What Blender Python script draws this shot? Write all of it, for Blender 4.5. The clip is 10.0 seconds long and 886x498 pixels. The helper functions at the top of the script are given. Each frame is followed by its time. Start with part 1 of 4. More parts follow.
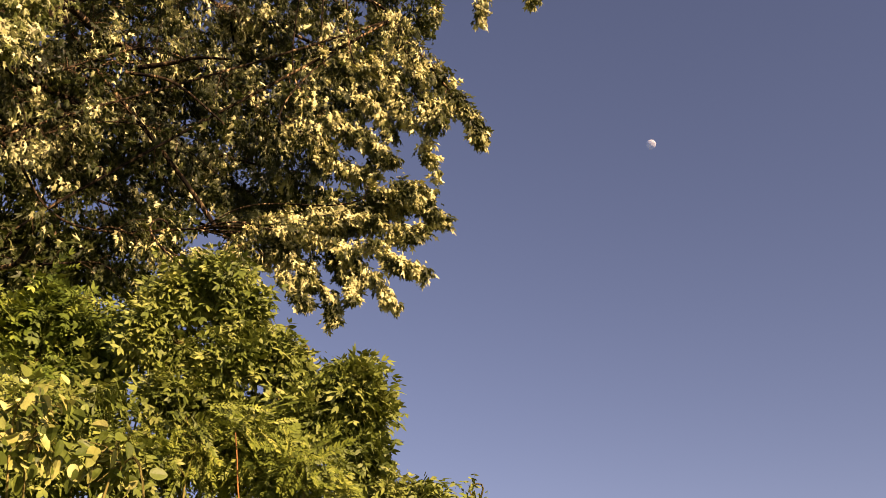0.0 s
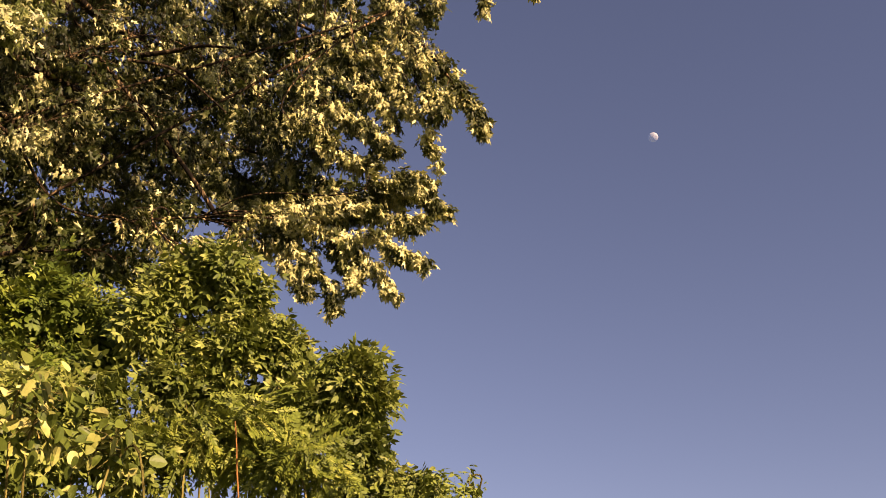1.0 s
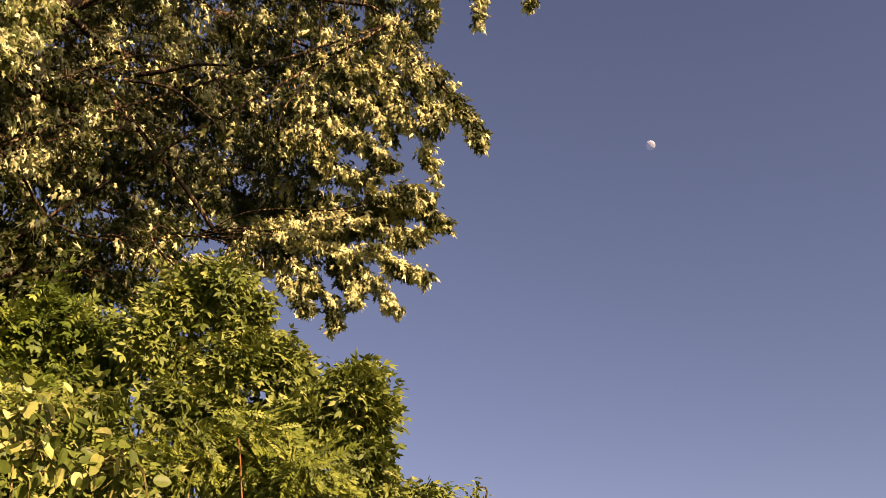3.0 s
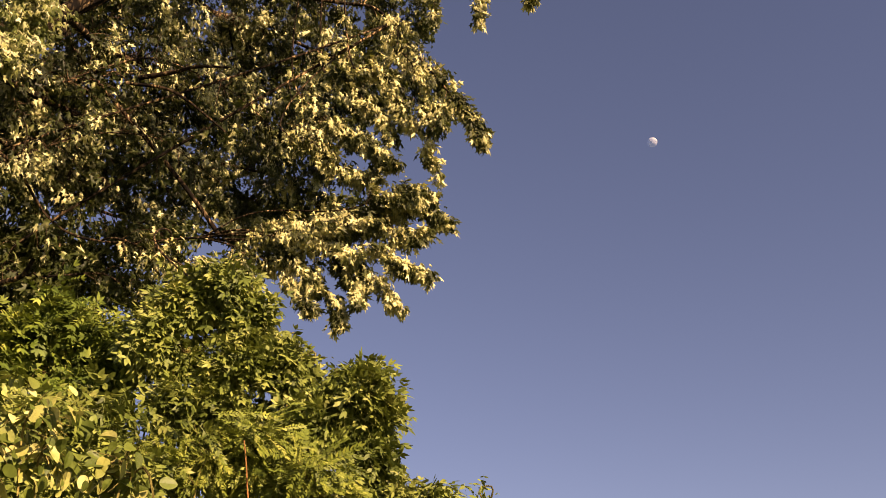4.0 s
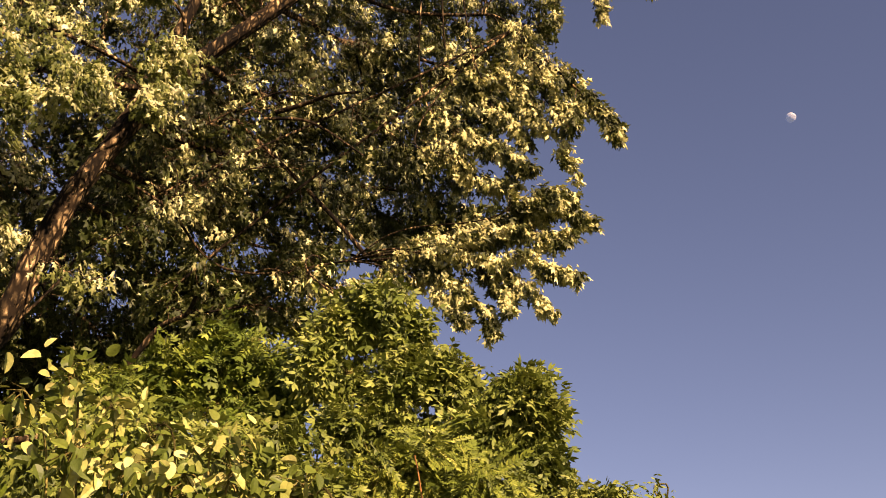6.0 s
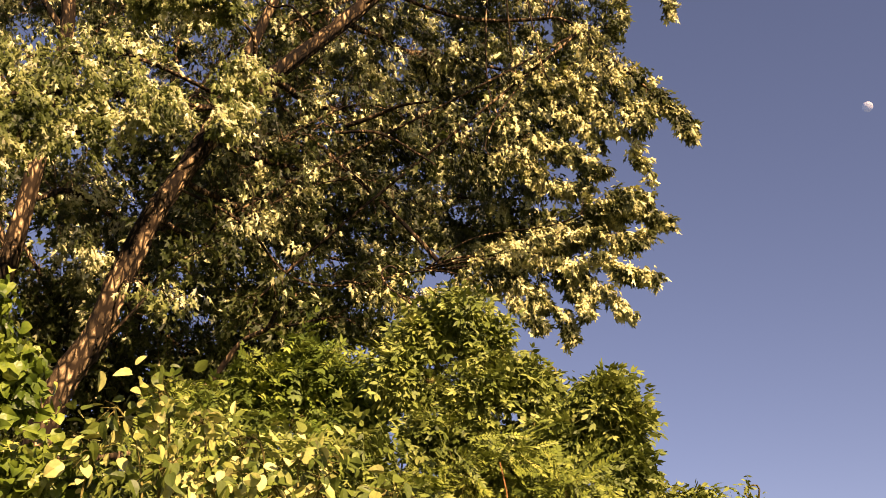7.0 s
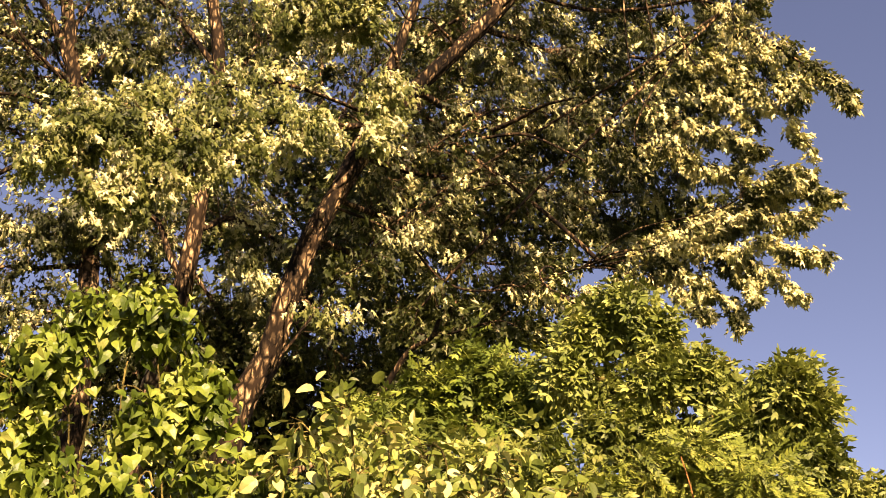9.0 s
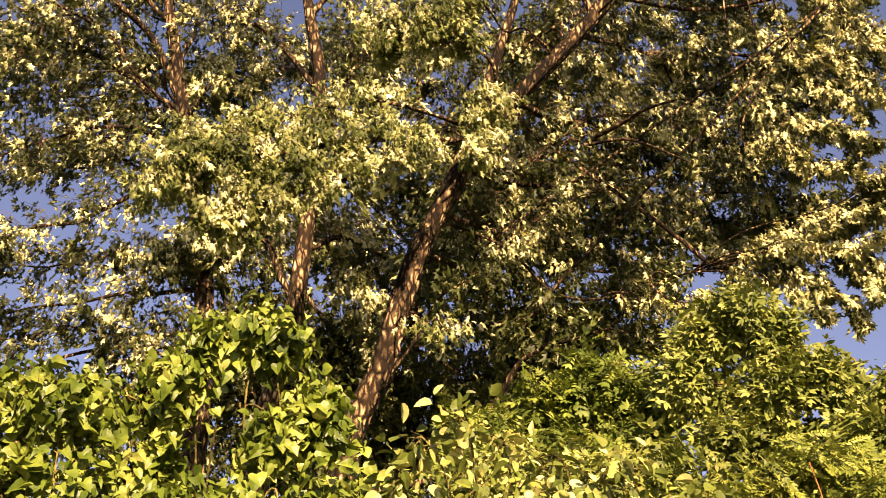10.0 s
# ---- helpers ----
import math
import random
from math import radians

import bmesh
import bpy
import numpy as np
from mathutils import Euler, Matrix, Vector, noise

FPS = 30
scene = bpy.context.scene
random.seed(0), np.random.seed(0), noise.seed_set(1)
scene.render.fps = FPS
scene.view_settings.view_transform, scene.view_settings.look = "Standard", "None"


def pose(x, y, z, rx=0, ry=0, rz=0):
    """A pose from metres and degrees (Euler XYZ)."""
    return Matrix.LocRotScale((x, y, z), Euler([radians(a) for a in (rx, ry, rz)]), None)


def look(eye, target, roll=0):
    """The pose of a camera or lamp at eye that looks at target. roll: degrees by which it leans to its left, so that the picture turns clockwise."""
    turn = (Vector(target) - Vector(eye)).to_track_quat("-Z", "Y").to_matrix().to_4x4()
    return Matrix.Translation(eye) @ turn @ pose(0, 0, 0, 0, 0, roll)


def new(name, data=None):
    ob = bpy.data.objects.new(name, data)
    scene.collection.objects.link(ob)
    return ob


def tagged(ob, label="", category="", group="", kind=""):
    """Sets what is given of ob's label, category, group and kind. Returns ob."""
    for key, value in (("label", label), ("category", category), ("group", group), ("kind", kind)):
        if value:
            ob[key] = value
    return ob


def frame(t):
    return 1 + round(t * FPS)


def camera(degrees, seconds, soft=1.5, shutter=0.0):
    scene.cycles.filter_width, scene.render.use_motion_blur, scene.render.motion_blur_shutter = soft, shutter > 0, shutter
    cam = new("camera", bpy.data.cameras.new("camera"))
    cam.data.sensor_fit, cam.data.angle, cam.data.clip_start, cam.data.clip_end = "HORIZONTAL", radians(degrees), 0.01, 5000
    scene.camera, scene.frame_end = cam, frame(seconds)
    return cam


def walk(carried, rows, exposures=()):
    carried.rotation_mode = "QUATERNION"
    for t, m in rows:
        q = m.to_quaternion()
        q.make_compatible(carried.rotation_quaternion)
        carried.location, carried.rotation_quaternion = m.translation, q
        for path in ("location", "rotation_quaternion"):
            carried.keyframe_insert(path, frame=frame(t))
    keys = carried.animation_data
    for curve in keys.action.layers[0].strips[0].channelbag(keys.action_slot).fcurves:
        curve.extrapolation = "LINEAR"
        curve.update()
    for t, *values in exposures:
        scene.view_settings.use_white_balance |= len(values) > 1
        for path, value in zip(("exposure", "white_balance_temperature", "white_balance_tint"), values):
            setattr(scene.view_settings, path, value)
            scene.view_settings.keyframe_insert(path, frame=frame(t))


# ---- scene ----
cam = camera(46.0, 10.0, soft=0.85, shutter=0.15)
walk(cam, [
    (0, pose(-0.000, -0.000, 1.600, 118.00, -0.10, 0.22)),
    (0.5, pose(-0.001, -0.000, 1.600, 117.99, -0.26, 0.15)),
    (1, pose(-0.001, -0.000, 1.600, 117.50, -0.61, 0.01)),
    (1.5, pose(0.002, -0.000, 1.600, 117.77, -0.13, -0.20)),
    (2, pose(0.001, -0.000, 1.600, 118.07, -0.03, 0.05)),
    (2.5, pose(-0.001, -0.000, 1.600, 118.20, 0.34, 0.44)),
    (4, pose(-0.002, -0.000, 1.600, 118.16, 1.01, 1.05)),
    (4.5, pose(-0.008, -0.000, 1.600, 118.38, 2.52, 2.75)),
    (5, pose(-0.024, -0.001, 1.600, 118.45, 2.80, 5.60)),
    (5.5, pose(-0.041, -0.002, 1.600, 118.55, 2.54, 8.24)),
    (7, pose(-0.082, -0.010, 1.600, 119.38, 2.26, 15.03)),
    (7.5, pose(-0.098, -0.014, 1.600, 119.53, 2.46, 17.65)),
    (8, pose(-0.113, -0.019, 1.600, 119.70, 2.00, 19.86)),
    (8.5, pose(-0.126, -0.023, 1.600, 119.79, 1.98, 22.02)),
    (9, pose(-0.140, -0.029, 1.600, 119.89, 2.16, 24.48)),
    (9.5, pose(-0.156, -0.037, 1.600, 120.08, 1.69, 27.11)),
    (10, pose(-0.176, -0.047, 1.600, 120.73, 1.40, 30.57)),
], [(0, 1.45, 9100, 40), (5, 1.45, 9100, 40), (7, 1.7, 9100, 40), (8, 1.87, 9100, 40), (10, 2.12, 9100, 40)])

# ---- light ----
SUN_AZ, SUN_EL = 136.0, 28.0      # clockwise from +y, above the horizon
world = bpy.data.worlds.new("sky")
scene.world = world
world.use_nodes = True
wn = world.node_tree.nodes
sky = wn.new("ShaderNodeTexSky")
sky.sky_type, sky.sun_disc = "NISHITA", False
sky.air_density, sky.dust_density, sky.ozone_density = 0.8, 0.4, 3.5
sky.sun_elevation, sky.sun_rotation = radians(SUN_EL), radians(SUN_AZ)
wn["Background"].inputs["Strength"].default_value = 0.05
world.node_tree.links.new(sky.outputs[0], wn["Background"].inputs["Color"])
sun_data = bpy.data.lights.new("sun", "SUN")
sun_data.energy, sun_data.angle, sun_data.color = 5.0, radians(0.5), (1.0, 0.92, 0.68)
sun = new("sun", sun_data)
sa, se = radians(SUN_AZ), radians(SUN_EL)
SUN_WAY = Vector((math.sin(sa) * math.cos(se), math.cos(sa) * math.cos(se), math.sin(se)))
sun.matrix_world = look(SUN_WAY * 60, (0, 0, 0))

rng = np.random.default_rng(7)
UP = np.array([0.0, 0.0, 1.0])


# ---- materials ----
def material(name):
    m = bpy.data.materials.new(name)
    m.use_nodes = True
    m.node_tree.nodes.clear()
    return m, m.node_tree.nodes, m.node_tree.links


def ramp_node(nodes, stops):
    r = nodes.new("ShaderNodeValToRGB")
    el = r.color_ramp.elements
    while len(el) < len(stops):
        el.new(0.5)
    for e, (p, c) in zip(el, stops):
        e.position, e.color = p, (*c, 1)
    return r


def leaf_material(name, stops, rough=0.55, through_share=0.09, by="island", glow=(0.5, 0.6, 0.1), vein=0.35, clump=0.4, patch=4.0):
    """Leaf blade: colour by leaf, mottled, slightly see-through to light."""
    m, n, l = material(name)
    out = n.new("ShaderNodeOutputMaterial")
    if by == "island":
        rnd = n.new("ShaderNodeNewGeometry").outputs["Random Per Island"]
    else:
        rnd = n.new("ShaderNodeObjectInfo").outputs["Random"]
    ramp = ramp_node(n, stops)
    # whole sprays are turned by the wind together: part of the tone goes by spray, part by leaf
    # the spray patches also paint lit clumps and dark gaps into the foliage
    co = n.new("ShaderNodeTexCoord")
    spray = n.new("ShaderNodeTexNoise")
    spray.inputs["Scale"].default_value, spray.inputs["Detail"].default_value = patch, 1
    l.new(co.outputs["Object"], spray.inputs["Vector"])
    wide = n.new("ShaderNodeMapRange")
    wide.inputs["From Min"].default_value, wide.inputs["From Max"].default_value = 0.38, 0.60
    l.new(spray.outputs["Fac"], wide.inputs["Value"])
    share = n.new("ShaderNodeMix")
    share.inputs["Factor"].default_value = clump
    l.new(rnd, share.inputs["A"])
    l.new(wide.outputs[0], share.inputs["B"])
    l.new(share.outputs["Result"], ramp.inputs[0])
    tex = n.new("ShaderNodeTexNoise")
    tex.inputs["Scale"].default_value, tex.inputs["Detail"].default_value = 35, 3
    l.new(co.outputs["Object"], tex.inputs["Vector"])
    big = n.new("ShaderNodeTexNoise")
    big.inputs["Scale"].default_value = 1.3
    l.new(co.outputs["Object"], big.inputs["Vector"])
    add = n.new("ShaderNodeMath")
    add.operation = "ADD"
    l.new(tex.outputs["Fac"], add.inputs[0])
    l.new(big.outputs["Fac"], add.inputs[1])
    var = n.new("ShaderNodeMapRange")
    var.inputs["From Min"].default_value, var.inputs["From Max"].default_value = 0.6, 1.4
    var.inputs["To Min"].default_value, var.inputs["To Max"].default_value = 1 - vein, 1 + vein
    l.new(add.outputs[0], var.inputs["Value"])
    hsv = n.new("ShaderNodeHueSaturation")
    l.new(ramp.outputs[0], hsv.inputs["Color"])
    l.new(var.outputs[0], hsv.inputs["Value"])
    bump = n.new("ShaderNodeBump")
    bump.inputs["Strength"].default_value, bump.inputs["Distance"].default_value = 0.4, 0.01
    l.new(tex.outputs["Fac"], bump.inputs["Height"])
    p = n.new("ShaderNodeBsdfPrincipled")
    p.inputs["Roughness"].default_value, p.inputs["Specular IOR Level"].default_value = rough, 0.22
    l.new(hsv.outputs[0], p.inputs["Base Color"])
    l.new(bump.outputs[0], p.inputs["Normal"])
    tl = n.new("ShaderNodeBsdfTranslucent")
    mul = n.new("ShaderNodeMix")
    mul.data_type, mul.blend_type = "RGBA", "MIX"
    mul.inputs["Factor"].default_value = 0.35
    mul.inputs["B"].default_value = (*glow, 1)
    l.new(hsv.outputs[0], mul.inputs["A"])
    l.new(mul.outputs["Result"], tl.inputs["Color"])
    mix = n.new("ShaderNodeMixShader")
    mix.inputs[0].default_value = through_share
    l.new(p.outputs[0], mix.inputs[1])
    l.new(tl.outputs[0], mix.inputs[2])
    l.new(mix.outputs[0], out.inputs["Surface"])
    return m


def bark_material(name, dark, light, scale=9.0):
    m, n, l = material(name)
    out = n.new("ShaderNodeOutputMaterial")
    co = n.new("ShaderNodeTexCoord")
    mp = n.new("ShaderNodeMapping")
    mp.inputs["Scale"].default_value = (1, 1, 0.36)
    l.new(co.outputs["Object"], mp.inputs["Vector"])
    t1 = n.new("ShaderNodeTexNoise")
    t1.inputs["Scale"].default_value, t1.inputs["Detail"].default_value = scale, 8
    l.new(mp.outputs[0], t1.inputs["Vector"])
    v = n.new("ShaderNodeTexVoronoi")
    v.feature = "DISTANCE_TO_EDGE"
    v.inputs["Scale"].default_value = scale * 1.1
    l.new(mp.outputs[0], v.inputs["Vector"])
    t2 = n.new("ShaderNodeTexNoise")
    t2.inputs["Scale"].default_value, t2.inputs["Detail"].default_value = 4.0, 5
    l.new(mp.outputs[0], t2.inputs["Vector"])
    crack = n.new("ShaderNodeMapRange")
    crack.inputs["From Min"].default_value, crack.inputs["From Max"].default_value = 0.03, 0.32
    l.new(v.outputs["Distance"], crack.inputs["Value"])
    flake = n.new("ShaderNodeMapRange")
    flake.inputs["From Min"].default_value, flake.inputs["From Max"].default_value = 0.46, 0.60
    flake.inputs["To Min"].default_value = 0.15
    l.new(t1.outputs["Fac"], flake.inputs["Value"])
    a = n.new("ShaderNodeMath")
    a.operation = "MULTIPLY"
    l.new(crack.outputs[0], a.inputs[0])
    l.new(flake.outputs[0], a.inputs[1])
    r = ramp_node(n, [(0.05, dark), (0.5, [0.38 * (x + y) for x, y in zip(dark, light)]), (1.0, light)])
    l.new(a.outputs[0], r.inputs[0])
    hs = n.new("ShaderNodeHueSaturation")
    mr = n.new("ShaderNodeMapRange")
    mr.inputs["From Min"].default_value, mr.inputs["From Max"].default_value = 0.40, 0.60
    mr.inputs["To Min"].default_value, mr.inputs["To Max"].default_value = 0.22, 1.4
    l.new(t2.outputs["Fac"], mr.inputs["Value"])
    l.new(mr.outputs[0], hs.inputs["Value"])
    l.new(r.outputs[0], hs.inputs["Color"])
    b = n.new("ShaderNodeBump")
    b.inputs["Strength"].default_value, b.inputs["Distance"].default_value = 1.0, 0.03
    l.new(a.outputs[0], b.inputs["Height"])
    p = n.new("ShaderNodeBsdfPrincipled")
    p.inputs["Roughness"].default_value, p.inputs["Specular IOR Level"].default_value = 0.9, 0.1
    l.new(hs.outputs[0], p.inputs["Base Color"])
    l.new(b.outputs[0], p.inputs["Normal"])
    l.new(p.outputs[0], out.inputs["Surface"])
    return m


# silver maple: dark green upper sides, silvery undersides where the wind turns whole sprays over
# near-black low stops put the inner crown's shade into the leaf colour
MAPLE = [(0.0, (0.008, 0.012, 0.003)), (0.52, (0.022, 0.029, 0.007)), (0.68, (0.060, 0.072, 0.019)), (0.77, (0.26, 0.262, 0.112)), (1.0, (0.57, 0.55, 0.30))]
# lighter, greener copy: sunlight put into the front bough's leaf colour
MAPLE_GREEN_LIT = [(0.0, (0.014, 0.022, 0.004)), (0.40, (0.050, 0.066, 0.013)), (0.66, (0.145, 0.160, 0.047)), (0.82, (0.29, 0.288, 0.135)), (1.0, (0.52, 0.50, 0.31))]
# darker copy: shade put into the colour of the low and back foliage
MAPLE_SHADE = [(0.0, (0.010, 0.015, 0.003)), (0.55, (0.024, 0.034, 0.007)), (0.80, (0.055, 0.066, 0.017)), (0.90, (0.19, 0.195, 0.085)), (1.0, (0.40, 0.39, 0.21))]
ELDER = [(0.0, (0.024, 0.038, 0.006)), (0.35, (0.080, 0.108, 0.019)), (0.8, (0.148, 0.176, 0.038)), (1.0, (0.235, 0.245, 0.075))]
# darker variant for the feathered box elder, its shade put into the colour
ELDER_SHADED = [(0.0, (0.026, 0.046, 0.006)), (0.5, (0.068, 0.102, 0.014)), (0.85, (0.135, 0.172, 0.026)), (1.0, (0.24, 0.26, 0.055))]
FERN = [(0.0, (0.036, 0.055, 0.007)), (0.5, (0.098, 0.128, 0.018)), (0.85, (0.165, 0.188, 0.032)), (1.0, (0.24, 0.25, 0.055))]
REDBUD = [(0.0, (0.018, 0.034, 0.004)), (0.4, (0.056, 0.088, 0.010)), (0.8, (0.115, 0.152, 0.024)), (1.0, (0.23, 0.24, 0.06))]
PALE = [(0.0, (0.04, 0.060, 0.010)), (0.46, (0.090, 0.118, 0.019)), (0.62, (0.22, 0.225, 0.06)), (1.0, (0.44, 0.41, 0.16))]
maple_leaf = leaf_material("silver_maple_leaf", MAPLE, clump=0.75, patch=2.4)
maple_shade = leaf_material("silver_maple_leaf_shaded", MAPLE_SHADE, clump=0.3)
maple_green_lit = leaf_material("silver_maple_leaf_green_lit", MAPLE_GREEN_LIT, clump=0.62, patch=2.6, through_share=0.16)
fern_leaf = leaf_material("feathery_leaf", FERN)
fern_leaf_single = leaf_material("feathery_leaf_single", FERN, clump=0.0, by="object")
# rim leaves: pale turned backs, with sunlight painted into the brighter stops
MAPLE_BACK_LIT = [(0.0, (0.014, 0.019, 0.004)), (0.44, (0.040, 0.047, 0.011)), (0.60, (0.23, 0.222, 0.084)), (1.0, (0.60, 0.56, 0.28))]
maple_back_lit = leaf_material("silver_maple_leaf_underside_lit", MAPLE_BACK_LIT, clump=0.6, patch=4.0)
maple_leaf_single = leaf_material("silver_maple_leaf_single", MAPLE, clump=0.0, by="object")
elder_leaf = leaf_material("box_elder_leaf", ELDER, clump=0.6, patch=4.5)
elder_leaf_single = leaf_material("box_elder_leaf_single", ELDER, clump=0.0, by="object")
shaded_elder_leaf = leaf_material("shaded_box_elder_leaf", ELDER_SHADED, clump=0.6, patch=4.5)
shaded_elder_single = leaf_material("shaded_box_elder_leaf_single", ELDER_SHADED, clump=0.0, by="object")
redbud_leaf = leaf_material("redbud_leaf", REDBUD, rough=0.42, clump=0.6, patch=4.5)
redbud_leaf_single = leaf_material("redbud_leaf_single", REDBUD, clump=0.0, rough=0.42, by="object")
pale_leaf = leaf_material("pale_leaf", PALE, rough=0.5, clump=0.2)
pale_leaf_single = leaf_material("pale_leaf_single", PALE, clump=0.0, rough=0.5, by="object")
maple_bark = bark_material("silver_maple_bark", (0.010, 0.006, 0.003), (0.46, 0.31, 0.165), 12.0)
twig_bark = bark_material("twig_bark", (0.07, 0.045, 0.025), (0.24, 0.16, 0.09), 30)
red_stem = bark_material("red_stem", (0.16, 0.07, 0.025), (0.38, 0.20, 0.08), 25)
green_stem = bark_material("green_stem", (0.12, 0.10, 0.03), (0.28, 0.22, 0.07), 30)

gm, gn, gl = material("meadow_grass")
g_out = gn.new("ShaderNodeOutputMaterial")
g_tex = gn.new("ShaderNodeTexNoise")
g_tex.inputs["Scale"].default_value, g_tex.inputs["Detail"].default_value = 0.8, 12
g_co = gn.new("ShaderNodeTexCoord")
gl.new(g_co.outputs["Object"], g_tex.inputs["Vector"])
g_ramp = ramp_node(gn, [(0.3, (0.03, 0.05, 0.012)), (0.55, (0.07, 0.09, 0.025)), (0.75, (0.13, 0.12, 0.05))])
gl.new(g_tex.outputs["Fac"], g_ramp.inputs[0])
g_p = gn.new("ShaderNodeBsdfPrincipled")
g_p.inputs["Roughness"].default_value = 0.95
gl.new(g_ramp.outputs[0], g_p.inputs["Base Color"])
gl.new(g_p.outputs[0], g_out.inputs["Surface"])


# ---- mesh building ----
def mesh_from(name, verts, faces_by_size, mat, smooth=True):
    """A mesh from a vertex array and index arrays of 3 or 4 columns."""
    me = bpy.data.meshes.new(name)
    loops = np.concatenate([f.ravel() for f in faces_by_size]).astype(np.int32)
    sizes = np.concatenate([np.full(len(f), f.shape[1]) for f in faces_by_size]).astype(np.int32)
    starts = np.concatenate([[0], np.cumsum(sizes)[:-1]]).astype(np.int32)
    me.vertices.add(len(verts))
    me.vertices.foreach_set("co", np.asarray(verts, np.float32).ravel())
    me.loops.add(len(loops))
    me.loops.foreach_set("vertex_index", loops)
    me.polygons.add(len(sizes))
    me.polygons.foreach_set("loop_start", starts)
    me.polygons.foreach_set("loop_total", sizes)
    me.update(calc_edges=True)
    me.polygons.foreach_set("use_smooth", np.full(len(sizes), smooth))
    me.materials.append(mat)
    me.validate()
    return me


def unit(a):
    return a / (np.linalg.norm(a, axis=-1, keepdims=True) + 1e-9)


def spine(points, steps=10):
    """A smooth line through a few points."""
    p = np.array(points, float)
    p = np.vstack([2 * p[0] - p[1], p, 2 * p[-1] - p[-2]])
    out = []
    for i in range(1, len(p) - 2):
        for u in np.linspace(0, 1, steps, endpoint=False):
            a, b, c, d = p[i - 1], p[i], p[i + 1], p[i + 2]
            out.append(0.5 * (2 * b + (c - a) * u + (2 * a - 5 * b + 4 * c - d) * u * u + (3 * b - a - 3 * c + d) * u ** 3))
    out.append(p[-2])
    return np.array(out)


def tube_arrays(line, r0, r1, sides, rough=0.0, flare=0.0):
    line = np.asarray(line)
    k = len(line)
    tan = unit(np.gradient(line, axis=0))
    side = unit(np.cross(tan, np.array([0.31, 0.87, 0.38])))
    other = np.cross(tan, side)
    u = np.linspace(0, 1, k)
    rad = r0 + (r1 - r0) * u + flare * np.exp(-u * 14)
    ang = np.linspace(0, 2 * np.pi, sides, endpoint=False)
    rr = rad[:, None] * np.ones(sides)
    if rough:
        lobes = 0.6 * np.sin(3 * ang[None] + 1.6 * u[:, None]) + 0.4 * np.sin(5 * ang[None] - 2 * u[:, None])
        strip = rng.integers(5, 14, sides)
        plates = np.empty((k, sides))
        for c in range(sides):
            cells = rng.normal(size=k // strip[c] + 2)
            plates[:, c] = cells[(np.arange(k) + strip[c] * (c % 3) // 3) // strip[c]]
        rr = rr * (1 + rough * lobes + rough * plates + rough * 0.4 * rng.normal(size=rr.shape))
    v = line[:, None] + rr[..., None] * (np.cos(ang)[None, :, None] * side[:, None] + np.sin(ang)[None, :, None] * other[:, None])
    i = np.arange(k - 1)[:, None] * sides + np.arange(sides)[None]
    j = np.arange(k - 1)[:, None] * sides + (np.arange(sides)[None] + 1) % sides
    quads = np.stack([i, j, j + sides, i + sides], -1).reshape(-1, 4)
    return v.reshape(-1, 3), quads


def limb_part(name, parent, line, r0, r1, mat, sides=14, rough=0.05, flare=0.0, label=""):
    v, q = tube_arrays(line, r0, r1, sides, rough, flare)
    ob = new(name, mesh_from(name, v, [q], mat))
    ob.parent = parent
    if label:
        tagged(ob, label)
    return ob


# leaf outlines: x across, y from stalk to tip, z the fold; each is a fan round its middle
def fan(outline, mid, fold, curl):
    pts = [(mid[0], mid[1])] + outline
    v = np.array([(x, y, fold * abs(x) - curl * y * y) for x, y in pts])
    n = len(outline)
    f = np.array([(0, 1 + i, 1 + (i + 1) % n) for i in range(n)])
    return v, f


half = [(0.25, 0.05), (0.13, 0.26), (0.37, 0.60), (0.13, 0.60)]
MAPLE_LEAF = fan([(0, 0)] + half + [(0, 1.0)] + [(-x, y) for x, y in reversed(half)], (0, 0.40), -0.60, 0.42)
half = [(0.30, -0.05), (0.50, 0.20), (0.42, 0.50), (0.20, 0.80)]
HEART_LEAF = fan([(0, 0.04)] + half + [(0, 1.0)] + [(-x, y) for x, y in reversed(half)], (0, 0.35), 0.42, 0.42)
half = [(0.15, 0.05), (0.27, 0.22), (0.32, 0.45), (0.27, 0.70), (0.14, 0.90)]
OVAL_LEAF = fan([(0, 0)] + half + [(0, 1.0)] + [(-x, y) for x, y in reversed(half)], (0, 0.45), 0.30, 0.25)


